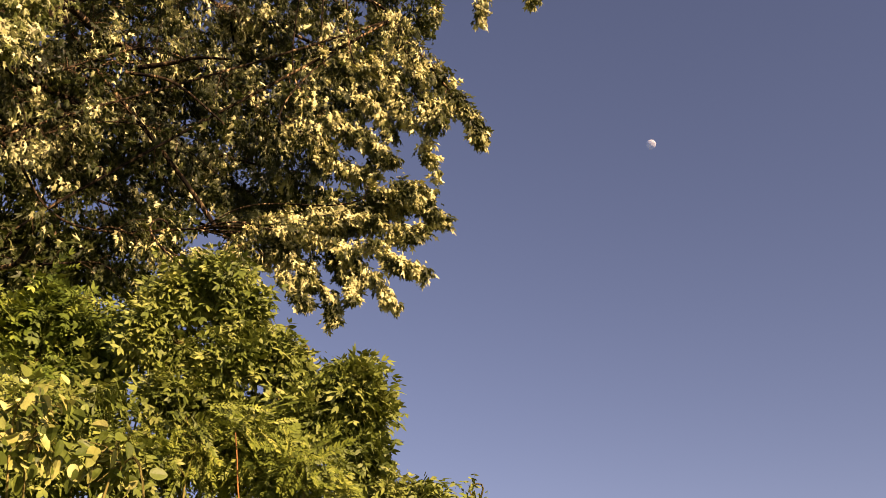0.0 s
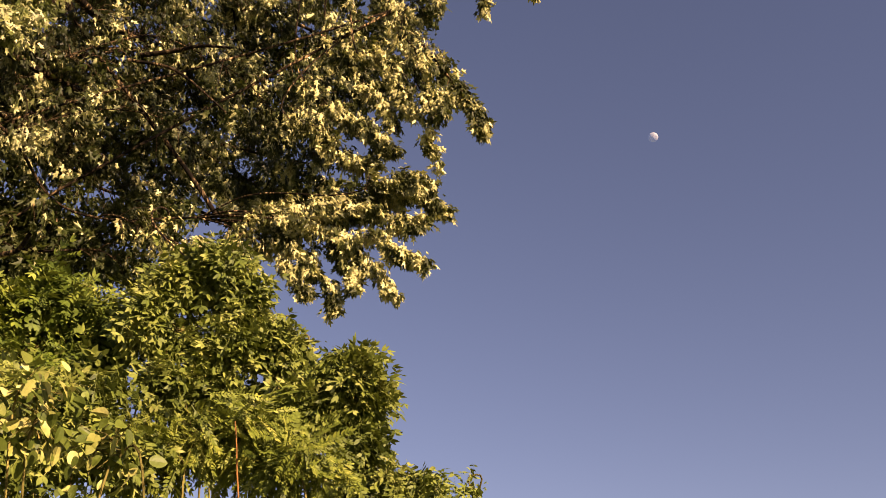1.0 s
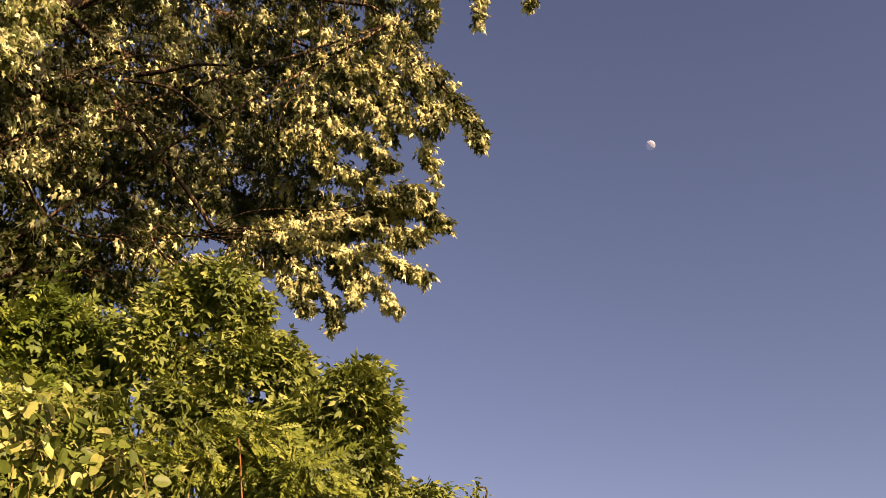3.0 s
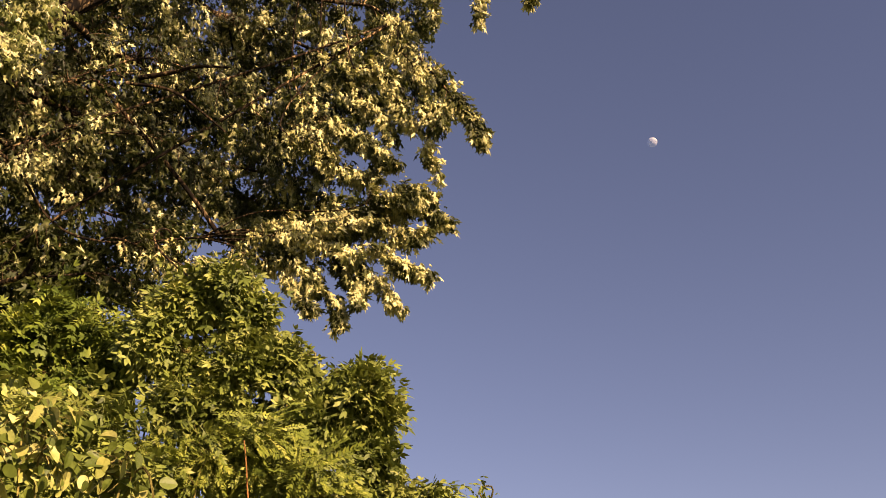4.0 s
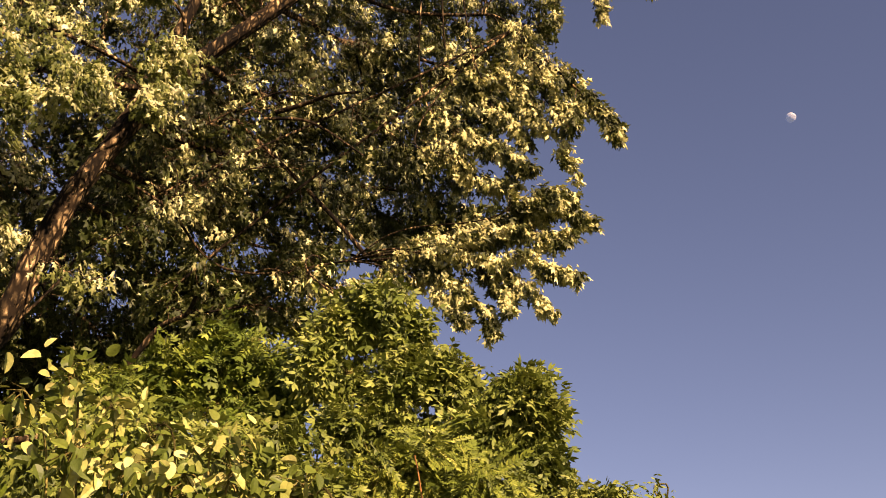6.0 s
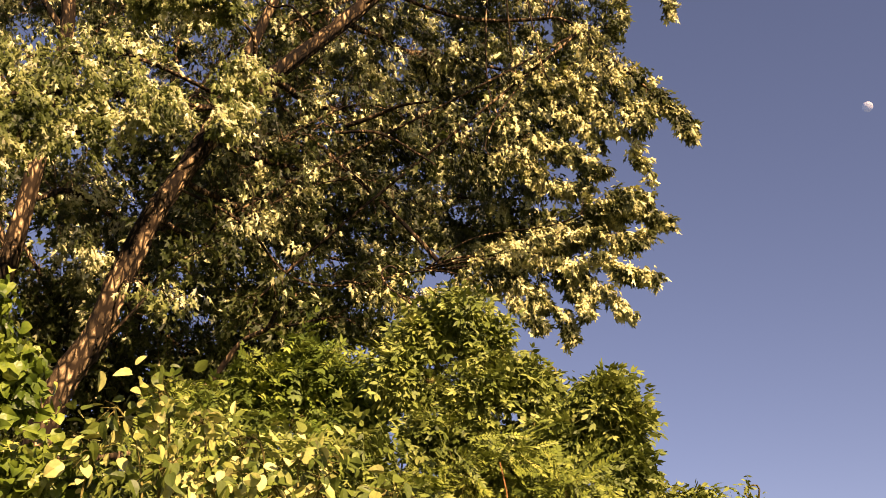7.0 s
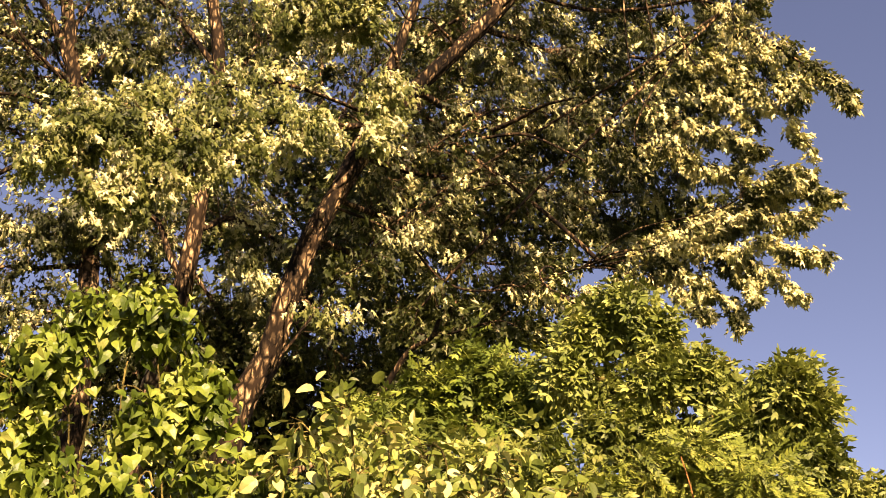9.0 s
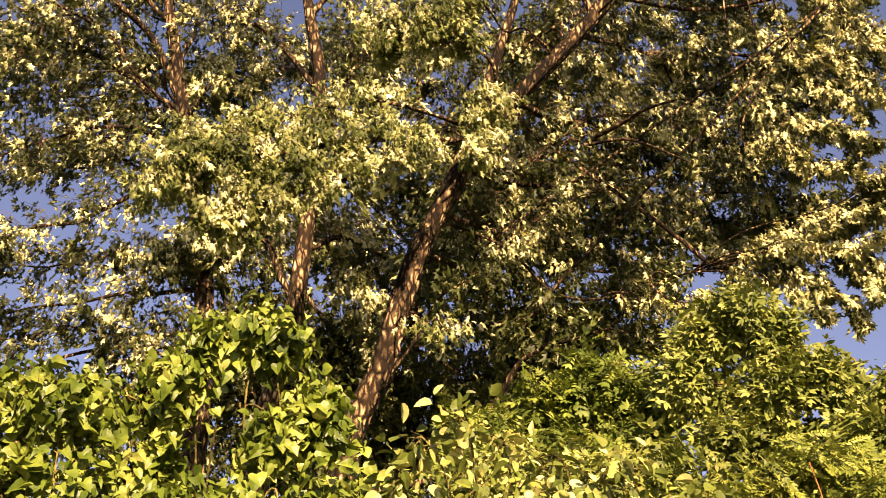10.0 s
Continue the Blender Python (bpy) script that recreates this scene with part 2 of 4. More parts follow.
def pinnate(pairs, size):
    """A feathered leaf of toothed leaflets along a stalk."""
    lv = np.array([(x, y, -0.3 * abs(x) - 0.25 * y * y) for x, y in (
        (0, 0), (0.20, 0.28), (0.17, 0.62), (0, 1.0), (-0.17, 0.62), (-0.20, 0.28))])
    lf = np.array([(0, 1, 2), (0, 2, 3), (0, 3, 4), (0, 4, 5)])
    vs, fs, base = [], [], 0
    own = np.random.default_rng(3)
    for i in range(pairs):
        y = 0.18 + 0.68 * i / max(1, pairs - 1)
        for s in (-1, 1):
            a = radians(58 - 18 * i / pairs + 7 * own.normal()) * s
            m = np.array([[math.cos(a), math.sin(a), 0], [-math.sin(a), math.cos(a), 0], [0, 0, 1]])
            b = 0.35 * own.normal()
            roll = np.array([[math.cos(b), 0, math.sin(b)], [0, 1, 0], [-math.sin(b), 0, math.cos(b)]])
            w = lv * size * (1 + 0.15 * own.normal()) @ roll.T @ m.T
            vs.append(w + [0, y, -0.25 * y * y - 0.0]), fs.append(lf + base)
            base += len(lv)
    vs.append(lv * size + [0, 0.9, -0.2]), fs.append(lf + base)
    base += len(lv)
    vs.append(np.array([(-0.012, 0, 0), (0.012, 0, 0), (0.006, 0.92, -0.21), (-0.006, 0.92, -0.21)]))
    fs.append(np.array([(0, 1, 2), (0, 2, 3)]) + base)
    return np.vstack(vs), np.vstack(fs)


ELDER_LEAF = pinnate(2, 0.50)
FEATHER_LEAF = pinnate(5, 0.27)
FERN_LEAF = pinnate(9, 0.15)


def frames_of(way, normal):
    y = unit(way)
    x = unit(np.cross(y, normal))
    return np.stack([x, y, np.cross(x, y)], -1)


def lumps(p, size=0.75):
    """A smooth uneven field over space, about 1 wide round 0: where a crown is thick and where it is open."""
    k = LUMP_WAYS * (2 * np.pi / size)
    return np.sin(p @ k.T + LUMP_PHASE).sum(1) / math.sqrt(len(k) / 2)


own = np.random.default_rng(21)
LUMP_WAYS = unit(own.normal(size=(9, 3))) * (0.6 + 0.8 * own.random((9, 1)))
LUMP_PHASE = own.random(9) * 6.283


def scatter(twig, count, spread, size, hang, face, loose=0.35, reach=0.10, inner=0.35, turn=0.45, wind=(0.0, 0.0, 0.0)):
    """count leaves along every twig: places, ways, normals and sizes. Leaves of one twig hang much alike."""
    root, end, out = twig
    n = len(end)
    j = inner + (1.05 - inner) * (np.arange(count)[None] + rng.random((n, count))) / count
    place = root[:, None] + (end - root)[:, None] * j[..., None] + UP * (0.1 * np.linalg.norm(end - root, axis=1)[:, None] * j * (1 - j))[..., None]
    place = place + out[:, None] * (reach * rng.random((n, count)))[..., None] + rng.normal(size=(n, count, 3)) * spread
    way0 = unit(out * 0.6 - UP * hang + np.array(wind) + rng.normal(size=(n, 3)) * 0.25)
    nor0 = unit(out * 0.4 + np.array(face) + rng.normal(size=(n, 3)) * turn)
    way = unit(way0[:, None] + rng.normal(size=(n, count, 3)) * loose)
    normal = unit(nor0[:, None] + rng.normal(size=(n, count, 3)) * loose)
    s = size * (0.45 + 0.9 * rng.random((n, count)))
    return place.reshape(-1, 3), way.reshape(-1, 3), normal.reshape(-1, 3), s.ravel()


def foliage_mesh(name, template, place, rot, size, mat):
    """Many leaves of one kind in one mesh, each bent and sized its own way."""
    tv, tf = template
    local = np.repeat(tv[None], len(place), 0)
    local[..., 2] *= 1 + 0.5 * rng.normal(size=(len(place), 1))
    local[..., 0] *= 1 + 0.15 * rng.normal(size=(len(place), 1))
    v = np.einsum("nij,nkj->nki", rot, local) * size[:, None, None] + place[:, None]
    f = tf[None] + (np.arange(len(place)) * len(tv))[:, None, None]
    return mesh_from(name, v.reshape(-1, 3), [f.reshape(-1, 3)], mat, False)


class Plant:
    """Collects the boughs of one tree or shrub, then builds its parts: limbs with their own twigs and foliage."""

    def __init__(self, name, label, category, group=""):
        self.root, self.trunk = tagged(new(name), label, category, group), None
        self.sets, self.now, self.holder = [], "crown", None

    def joined(self, points):
        """Starts a limb in the heart of the trunk. Returns its points and the share of its length that only leads there."""
        if self.trunk is None:
            return points, 0.0
        gap = np.linalg.norm(self.trunk - np.array(points[0]), axis=1)
        k = int(gap.argmin())
        heart = self.trunk[max(k - 2, 0)]
        if gap[k] < 0.5:
            return [tuple(heart)] + list(points[1:]), 0.0
        if gap[k] < 1.3:
            return [tuple(heart)] + list(points), 0.0
        mid = 0.5 * (heart + np.array(points[0])) + UP * 0.10 * gap[k]
        return [tuple(heart), tuple(mid)] + list(points), 2 / (len(points) + 1)

    def bough(self, points, r0, r1, n, start=0.25, bark=None, thick=0.0, droop=0.5, name="limb", twig=0.006, sides=10, rise=0.8, lean=0.35, open_at=-9.0, lump=0.75):
        """A limb along points, bearing n leafy twigs between radii r0 and r1 from it, none where the crown is open."""
        points, bare = self.joined(points) if thick else (points, 0.0)
        line = spine(points)
        sway = np.linspace(0, 1, len(line))[:, None]
        line = line + sum(rng.normal(size=3) * 0.045 / k * np.sin(sway * 3.14159 * k * (2.2 + rng.random())) for k in (1, 2, 3))
        if thick:
            self.holder = limb_part(name, self.root, line, thick, max(thick * 0.25, 0.005), bark, sides, 0.04)
            if self.trunk is not None and thick >= 0.018:
                self.trunk = np.vstack([self.trunk, line[len(line) // 4:len(line) // 2]])
        m = n * 4 if open_at > -5 else n
        w = start + (1 - start) * rng.random(m) ** rise
        u = bare + (1 - bare) * w
        k = (u * (len(line) - 1))
        i = np.minimum(k.astype(int), len(line) - 2)
        at = line[i] + (line[i + 1] - line[i]) * (k - i)[:, None]
        along = unit(line[i + 1] - line[i])
        rad = (r0 + (r1 - r0) * w) * rng.random(m) ** 0.45
        side = rng.normal(size=(m, 3))
        side = unit(side - along * (side * along).sum(1, keepdims=True))
        end = at + side * rad[:, None] + along * (lean * rad[:, None])
        out = unit(side * 0.8 + along * 0.7 - UP * droop)
        root = at - along * (0.4 * rad * rng.random(m))[:, None]
        keep = np.flatnonzero(lumps(end, lump) > open_at)[:n]
        self.sets.append((self.now, self.holder or self.root, root[keep], end[keep], out[keep], twig))

    def weep(self, points, count, length, n, start=0.1, spread=0.5, droop=0.7, r0=0.17):
        """count drooping branchlets off a limb along points, each bearing n leafy twigs."""
        line = spine(points)
        for u in start + (1 - start) * (np.arange(count) + rng.random(count)) / count:
            i = min(int(u * (len(line) - 1)), len(line) - 2)
            a, along = line[i], unit(line[i + 1] - line[i])
            side = rng.normal(size=3) * (1, 1, 0.5)
            side = unit(side - along * (side @ along))
            reach = length * (0.6 + 0.8 * rng.random()) * (1.2 - 0.4 * u)
            go = unit(side * spread + along * 0.5 + UP * 0.25 * rng.random())
            b = a + go * reach * 0.45
            c = b + unit(go * 0.7 - UP * droop * 0.6) * reach * 0.35
            d = c + unit(go * 0.35 - UP * droop) * reach * 0.35
            self.bough([a, b, c, d], r0, 0.05, n, 0.2, droop=droop, lean=0.6)

    def leaf_out(self, sort, template, count, spread, size, hang, face, mat, single=None, box=None, keep=300, **more):
        """Leaves on the twigs grown while `now` was sort (None: all); up to keep of those inside box are parts of their own."""
        holders = {}
        for s in self.sets:
            if sort in (None, s[0]):
                holders.setdefault(s[1], []).append(s)
        me = mesh_from("leaf", *template[:1], [template[1]], single) if single else None
        for holder, sets in holders.items():
            twig = tuple(np.vstack([s[q] for s in sets]) for q in (2, 3, 4))
            if not len(twig[0]):
                continue
            place, way, normal, scale = scatter(twig, count, spread, size, hang, face, **more)
            rot = frames_of(way, normal)
            alone = np.zeros(len(place), bool)
            if single and keep > 0:
                idx = np.flatnonzero(((place > np.array(box[0])) & (place < np.array(box[1]))).all(1))[::3][:min(keep, 40)]
                alone[idx] = True
                keep -= len(idx)
                for i in idx:
                    ob = new("leaf", me)
                    ob.parent = holder
                    m = np.eye(4)
                    m[:3, :3], m[:3, 3] = rot[i] * scale[i], place[i]
                    ob.matrix_basis = Matrix(m.tolist())
            ob = new("foliage", foliage_mesh("foliage", template, place[~alone], rot[~alone], scale[~alone], mat))
            ob.parent = holder
            tagged(ob, kind="stuff")

    def twig_out(self, bark):
        """The thin twigs, one mesh a limb."""
        holders = {}
        for s in self.sets:
            holders.setdefault(s[1], []).append(s)
        for holder, sets in holders.items():
            vs, qs, base = [], [], 0
            for _, _, root, end, out, r in sets:
                for a, b, d in zip(root, end, out):
                    mid = 0.5 * (a + b) + UP * 0.12 * np.linalg.norm(b - a)
                    v, q = tube_arrays(spine([a, mid, b + d * 0.06], 1), r, r * 0.4, 3)
                    vs.append(v), qs.append(q + base)
                    base += len(v)
            if vs:
                ob = new("branchwork", mesh_from("branchwork", np.vstack(vs), [np.vstack(qs)], bark))
                ob.parent = holder
                tagged(ob, kind="stuff")


# ---- ground ----
gv = np.array([(-4500, -4500, 0), (4500, -4500, 0), (4500, 4500, 0), (-4500, 4500, 0)], float)
ground = new("ground", mesh_from("ground", gv, [np.array([[0, 1, 2, 3]])], gm))
tagged(ground, "rough green meadow ground under the trees", "ground", kind="structure")

# ---- moon ----
mm, mn, ml = material("moon_surface")
m_out = mn.new("ShaderNodeOutputMaterial")
m_tex = mn.new("ShaderNodeTexNoise")
m_tex.inputs["Scale"].default_value, m_tex.inputs["Detail"].default_value = 0.12, 4
m_co = mn.new("ShaderNodeTexCoord")
ml.new(m_co.outputs["Object"], m_tex.inputs["Vector"])
m_ramp = ramp_node(mn, [(0.35, (0.13, 0.13, 0.13)), (0.6, (0.25, 0.245, 0.24))])
ml.new(m_tex.outputs["Fac"], m_ramp.inputs[0])
m_dif = mn.new("ShaderNodeBsdfDiffuse")
ml.new(m_ramp.outputs[0], m_dif.inputs["Color"])
m_tr = mn.new("ShaderNodeBsdfTransparent")
m_add = mn.new("ShaderNodeAddShader")
ml.new(m_dif.outputs[0], m_add.inputs[0])
ml.new(m_tr.outputs[0], m_add.inputs[1])
ml.new(m_add.outputs[0], m_out.inputs["Surface"])
moon_at = Vector((545.0, 2337.3, 1561.0))
bm = bmesh.new()
bmesh.ops.create_uvsphere(bm, u_segments=40, v_segments=24, radius=moon_at.length * 0.0046)
toward = -moon_at.normalized()
bmesh.ops.delete(bm, geom=[v for v in bm.verts if v.co.normalized().dot(toward) < -0.05], context="VERTS")
me = bpy.data.meshes.new("moon")
bm.to_mesh(me)
bm.free()
me.polygons.foreach_set("use_smooth", [True] * len(me.polygons))
me.materials.append(mm)
moon = new("moon", me)
moon.location = moon_at
tagged(moon, "pale waxing moon, more than half lit, in the daytime sky", "moon")

# ---- silver maple, the leaning one ----
maple = Plant("silver_maple", "tall silver maple with a leaning flaky trunk and drooping pale-backed leaves", "tree", "silver maples")
trunk_line = spine([(-6.81, 8.98, 0.00), (-6.68, 8.95, 5.07), (-6.26, 9.12, 6.56), (-6.06, 9.25, 7.51), (-5.69, 9.47, 8.62), (-4.89, 9.89, 10.16), (-3.58, 10.62, 11.99), (-2.61, 11.09, 13.80), (-1.53, 11.47, 16.95)], 24)
maple.trunk = trunk_line
limb_part("trunk", maple.root, trunk_line, 0.165, 0.07, maple_bark, 34, 0.085, 0.05, "leaning trunk with flaking tan-brown bark")
limb_part("limb", maple.root, spine([(-5.74, 9.50, 8.57), (-5.41, 10.08, 10.31), (-5.21, 10.41, 11.56), (-4.87, 10.67, 13.04), (-4.47, 10.94, 15.32)]), 0.11, 0.04, maple_bark, 12)
B = maple_bark
# boughs that reach out on the sky side, each a drooping plume
maple.now = "rim"
maple.bough([(-2.48, 11.02, 11.71), (-1.45, 11.09, 11.41), (-0.97, 11.03, 11.26), (-0.65, 10.94, 10.88), (-0.30, 10.84, 10.23), (0.03, 10.73, 9.56), (0.24, 10.61, 9.09), (0.35, 10.49, 8.68)], 0.32, 0.06, 150, 0.42, B, 0.03, 0.55, lean=0.9)
maple.bough([(-1.11, 10.84, 11.19), (-0.71, 10.75, 10.63), (-0.47, 10.64, 9.98), (-0.25, 10.52, 9.36), (-0.05, 10.40, 8.87)], 0.28, 0.08, 90, 0.1, B, 0.012, 0.6, lean=0.9)
maple.bough([(-0.53, 10.69, 10.02), (-0.32, 10.63, 9.27), (-0.23, 10.56, 8.72), (-0.15, 10.50, 8.13)], 0.2, 0.05, 64, 0.1, B, 0.01, 0.9, lean=0.9)
maple.bough([(-1.73, 10.86, 11.31), (-1.32, 10.82, 10.69), (-0.92, 10.76, 9.99), (-0.65, 10.68, 9.48), (-0.46, 10.59, 9.03)], 0.3, 0.07, 95, 0.1, B, 0.014, 0.6, lean=0.9)
maple.bough([(-1.69, 10.87, 10.63), (-1.28, 10.82, 9.94), (-0.93, 10.76, 9.36), (-0.67, 10.68, 8.88)], 0.28, 0.07, 90, 0.1, B, 0.012, 0.6, lean=0.9)
maple.bough([(-2.05, 10.91, 10.29), (-1.55, 10.86, 9.43), (-1.09, 10.78, 8.86), (-0.66, 10.68, 8.45)], 0.3, 0.06, 100, 0.1, B, 0.014, 0.6, lean=0.9)
maple.bough([(-2.11, 10.80, 9.30), (-1.58, 10.82, 8.81), (-1.21, 10.80, 8.46), (-0.90, 10.76, 8.34)], 0.26, 0.08, 80, 0.1, B, 0.012, 0.6, lean=0.9)
maple.bough([(-4.59, 11.09, 7.83), (-3.37, 11.20, 7.86), (-2.19, 11.19, 7.87), (-1.41, 11.01, 7.91), (-0.72, 10.78, 7.95), (-0.30, 10.50, 7.86)], 0.3, 0.08, 210, 0.35, B, 0.02, 0.4, lean=0.9)
maple.bough([(-1.66, 10.87, 7.79), (-0.98, 10.79, 7.82), (-0.44, 10.66, 7.80), (0.01, 10.50, 7.65)], 0.26, 0.04, 140, 0.1, B, 0.012, 0.35, lean=0.9)
maple.bough([(-1.65, 10.77, 7.72), (-1.10, 10.71, 7.61), (-0.63, 10.61, 7.46), (-0.25, 10.50, 7.47)], 0.25, 0.06, 115, 0.1, B, 0.01, 0.4, lean=0.9)
maple.bough([(-1.84, 10.74, 7.64), (-1.22, 10.70, 7.42), (-0.69, 10.61, 7.19), (-0.35, 10.49, 6.88)], 0.26, 0.05, 125, 0.1, B, 0.012, 0.7, lean=0.9)
maple.bough([(-1.83, 10.74, 7.56), (-1.29, 10.72, 7.33), (-0.88, 10.66, 6.93), (-0.60, 10.58, 6.48)], 0.19, 0.04, 85, 0.1, B, 0.01, 0.8, lean=0.9)
maple.bough([(-1.98, 10.82, 7.61), (-1.49, 10.80, 7.29), (-1.14, 10.74, 6.97), (-0.96, 10.66, 6.53)], 0.19, 0.04, 75, 0.1, B, 0.01, 0.9, lean=0.9)
maple.bough([(-2.19, 10.88, 7.56), (-1.70, 10.87, 7.25), (-1.47, 10.80, 6.85), (-1.35, 10.72, 6.39)], 0.2, 0.05, 85, 0.1, B, 0.012, 1.0, lean=0.9)
maple.bough([(-2.52, 10.91, 7.50), (-2.04, 10.91, 7.28), (-1.81, 10.85, 6.98), (-1.70, 10.77, 6.68)], 0.22, 0.06, 80, 0.1, B, 0.012, 0.9, lean=0.9)
maple.bough([(-1.30, 10.62, 7.84), (-0.91, 10.59, 7.98), (-0.47, 10.56, 8.02), (-0.16, 10.50, 7.87)], 0.2, 0.05, 90, 0.1, B, 0.01, 0.3, lean=0.9)
maple.bough([(-0.76, 10.77, 12.47), (-0.35, 10.66, 11.73), (-0.18, 10.53, 11.06), (-0.13, 10.40, 10.56)], 0.12, 0.04, 36, 0.3, B, 0.01, 0.9, lean=0.9)
maple.bough([(-0.37, 10.79, 12.70), (0.23, 10.66, 11.83), (0.39, 10.53, 11.06), (0.44, 10.39, 10.49)], 0.12, 0.04, 36, 0.3, B, 0.01, 0.9, lean=0.9)
maple.bough([(0.11, 10.80, 12.93), (0.81, 10.64, 12.01), (1.08, 10.48, 11.26), (1.12, 10.34, 10.67)], 0.12, 0.04, 36, 0.3, B, 0.01, 0.9, lean=0.9)
maple.bough([(-3.93, 10.92, 7.43), (-3.25, 10.93, 7.36), (-2.75, 10.86, 7.23), (-2.31, 10.75, 6.92)], 0.30, 0.12, 120, 0.1, B, 0.014, 0.8, lean=0.9)
maple.bough([(-3.04, 9.54, 6.72), (-2.43, 9.45, 6.28), (-2.07, 9.28, 5.85), (-1.79, 9.08, 5.45), (-1.58, 8.86, 5.10)], 0.30, 0.10, 120, 0.4, B, 0.014, 0.7, lean=0.9)
# the dense middle of the crown
maple.now = "inner"
maple.bough([(-4.69, 10.09, 10.51), (-4.49, 11.69, 11.01), (-3.33, 12.47, 10.92), (-1.64, 12.49, 10.47)], 0.81, 0.45, 214, 0.1, B, 0.06, open_at=0.35, lump=0.9)
maple.weep([(-4.69, 10.09, 10.51), (-4.49, 11.69, 11.01), (-3.33, 12.47, 10.92), (-1.64, 12.49, 10.47)], 20, 1.27, 13, 0.1)
maple.bough([(-5.19, 9.85, 9.38), (-5.03, 11.69, 10.04), (-3.77, 12.56, 9.96), (-1.93, 12.55, 9.46)], 0.81, 0.36, 214, 0.1, B, 0.05, open_at=0.35, lump=0.9)
maple.weep([(-5.19, 9.85, 9.38), (-5.03, 11.69, 10.04), (-3.77, 12.56, 9.96), (-1.93, 12.55, 9.46)], 20, 1.27, 13, 0.1)
maple.bough([(-5.54, 9.66, 8.75), (-5.51, 11.59, 9.14), (-4.44, 12.35, 8.84), (-2.85, 12.59, 8.53)], 0.72, 0.32, 169, 0.1, B, 0.04, open_at=0.35, lump=0.9)
maple.weep([(-5.54, 9.66, 8.75), (-5.51, 11.59, 9.14), (-4.44, 12.35, 8.84), (-2.85, 12.59, 8.53)], 16, 1.14, 13, 0.1)
maple.bough([(-3.86, 10.54, 11.71), (-3.48, 12.02, 12.15), (-2.36, 12.48, 11.94), (-1.02, 12.35, 11.23)], 0.72, 0.36, 195, 0.1, B, 0.05, open_at=0.35, lump=0.9)
maple.weep([(-3.86, 10.54, 11.71), (-3.48, 12.02, 12.15), (-2.36, 12.48, 11.94), (-1.02, 12.35, 11.23)], 18, 1.14, 13, 0.1)
maple.bough([(-3.50, 11.81, 14.23), (-2.55, 12.45, 13.99), (-1.69, 12.59, 13.44), (-0.95, 12.26, 12.32)], 0.72, 0.36, 169, 0.1, B, 0.05, open_at=0.35, lump=0.9)
maple.weep([(-3.50, 11.81, 14.23), (-2.55, 12.45, 13.99), (-1.69, 12.59, 13.44), (-0.95, 12.26, 12.32)], 16, 1.14, 13, 0.1)
maple.bough([(-4.41, 10.21, 10.91), (-4.77, 12.01, 13.12), (-4.91, 12.39, 14.50), (-5.08, 12.32, 15.85)], 0.63, 0.63, 117, 0.1, B, 0.04, open_at=0.35, lump=0.9)
maple.weep([(-4.41, 10.21, 10.91), (-4.77, 12.01, 13.12), (-4.91, 12.39, 14.50), (-5.08, 12.32, 15.85)], 11, 1.01, 13, 0.1)
maple.bough([(-5.41, 10.30, 8.43), (-4.72, 10.74, 9.10), (-3.86, 11.28, 9.36), (-2.97, 11.63, 8.87)], 0.62, 0.5, 62, 0.1, B, 0.016, open_at=0.15, lump=0.6)
maple.bough([(-4.81, 10.59, 9.85), (-3.99, 11.13, 10.54), (-3.15, 11.59, 10.49), (-2.29, 11.78, 9.78)], 0.6, 0.5, 62, 0.1, B, 0.016, open_at=0.15, lump=0.6)
maple.bough([(-5.81, 9.86, 10.33), (-5.40, 10.08, 9.70), (-5.09, 10.13, 8.93), (-4.96, 10.19, 8.17)], 0.45, 0.4, 46, 0.1, B, 0.016, open_at=0.15, lump=0.6)
maple.now = "low"
maple.bough([(-3.45, 12.96, 9.94), (-2.37, 13.19, 10.70), (-1.43, 13.21, 11.28), (-0.64, 13.17, 11.86)], 0.5, 0.35, 150, 0.1, B, 0.016)
maple.bough([(-3.15, 13.03, 11.59), (-2.12, 13.23, 12.18), (-1.16, 13.24, 12.55), (-0.40, 13.17, 12.80)], 0.5, 0.35, 130, 0.1, B, 0.016)
maple.bough([(-3.53, 12.94, 8.88), (-2.71, 13.13, 9.15), (-1.95, 13.15, 9.26), (-1.37, 13.12, 9.28)], 0.4, 0.3, 120, 0.1, B, 0.016)
maple.bough([(-5.80, 9.63, 8.22), (-5.96, 11.48, 8.46), (-5.56, 12.11, 8.15), (-4.75, 12.66, 7.88)], 0.63, 0.36, 110, 0.1, B, 0.04)
maple.weep([(-5.80, 9.63, 8.22), (-5.96, 11.48, 8.46), (-5.56, 12.11, 8.15), (-4.75, 12.66, 7.88)], 13, 1.01, 13, 0.1)
maple.bough([(-6.77, 10.32, 7.58), (-6.71, 11.53, 7.60), (-6.44, 12.35, 7.54), (-5.66, 13.16, 7.45)], 0.63, 0.45, 90, 0.1, B, 0.03)
maple.weep([(-6.77, 10.32, 7.58), (-6.71, 11.53, 7.60), (-6.44, 12.35, 7.54), (-5.66, 13.16, 7.45)], 11, 1.01, 13, 0.1)
maple.bough([(-6.06, 9.47, 7.73), (-6.73, 11.51, 9.48), (-6.68, 12.00, 10.75), (-6.48, 12.11, 11.86)], 0.63, 0.54, 110, 0.1, B, 0.03)
maple.weep([(-6.06, 9.47, 7.73), (-6.73, 11.51, 9.48), (-6.68, 12.00, 10.75), (-6.48, 12.11, 11.86)], 13, 1.01, 13, 0.1)
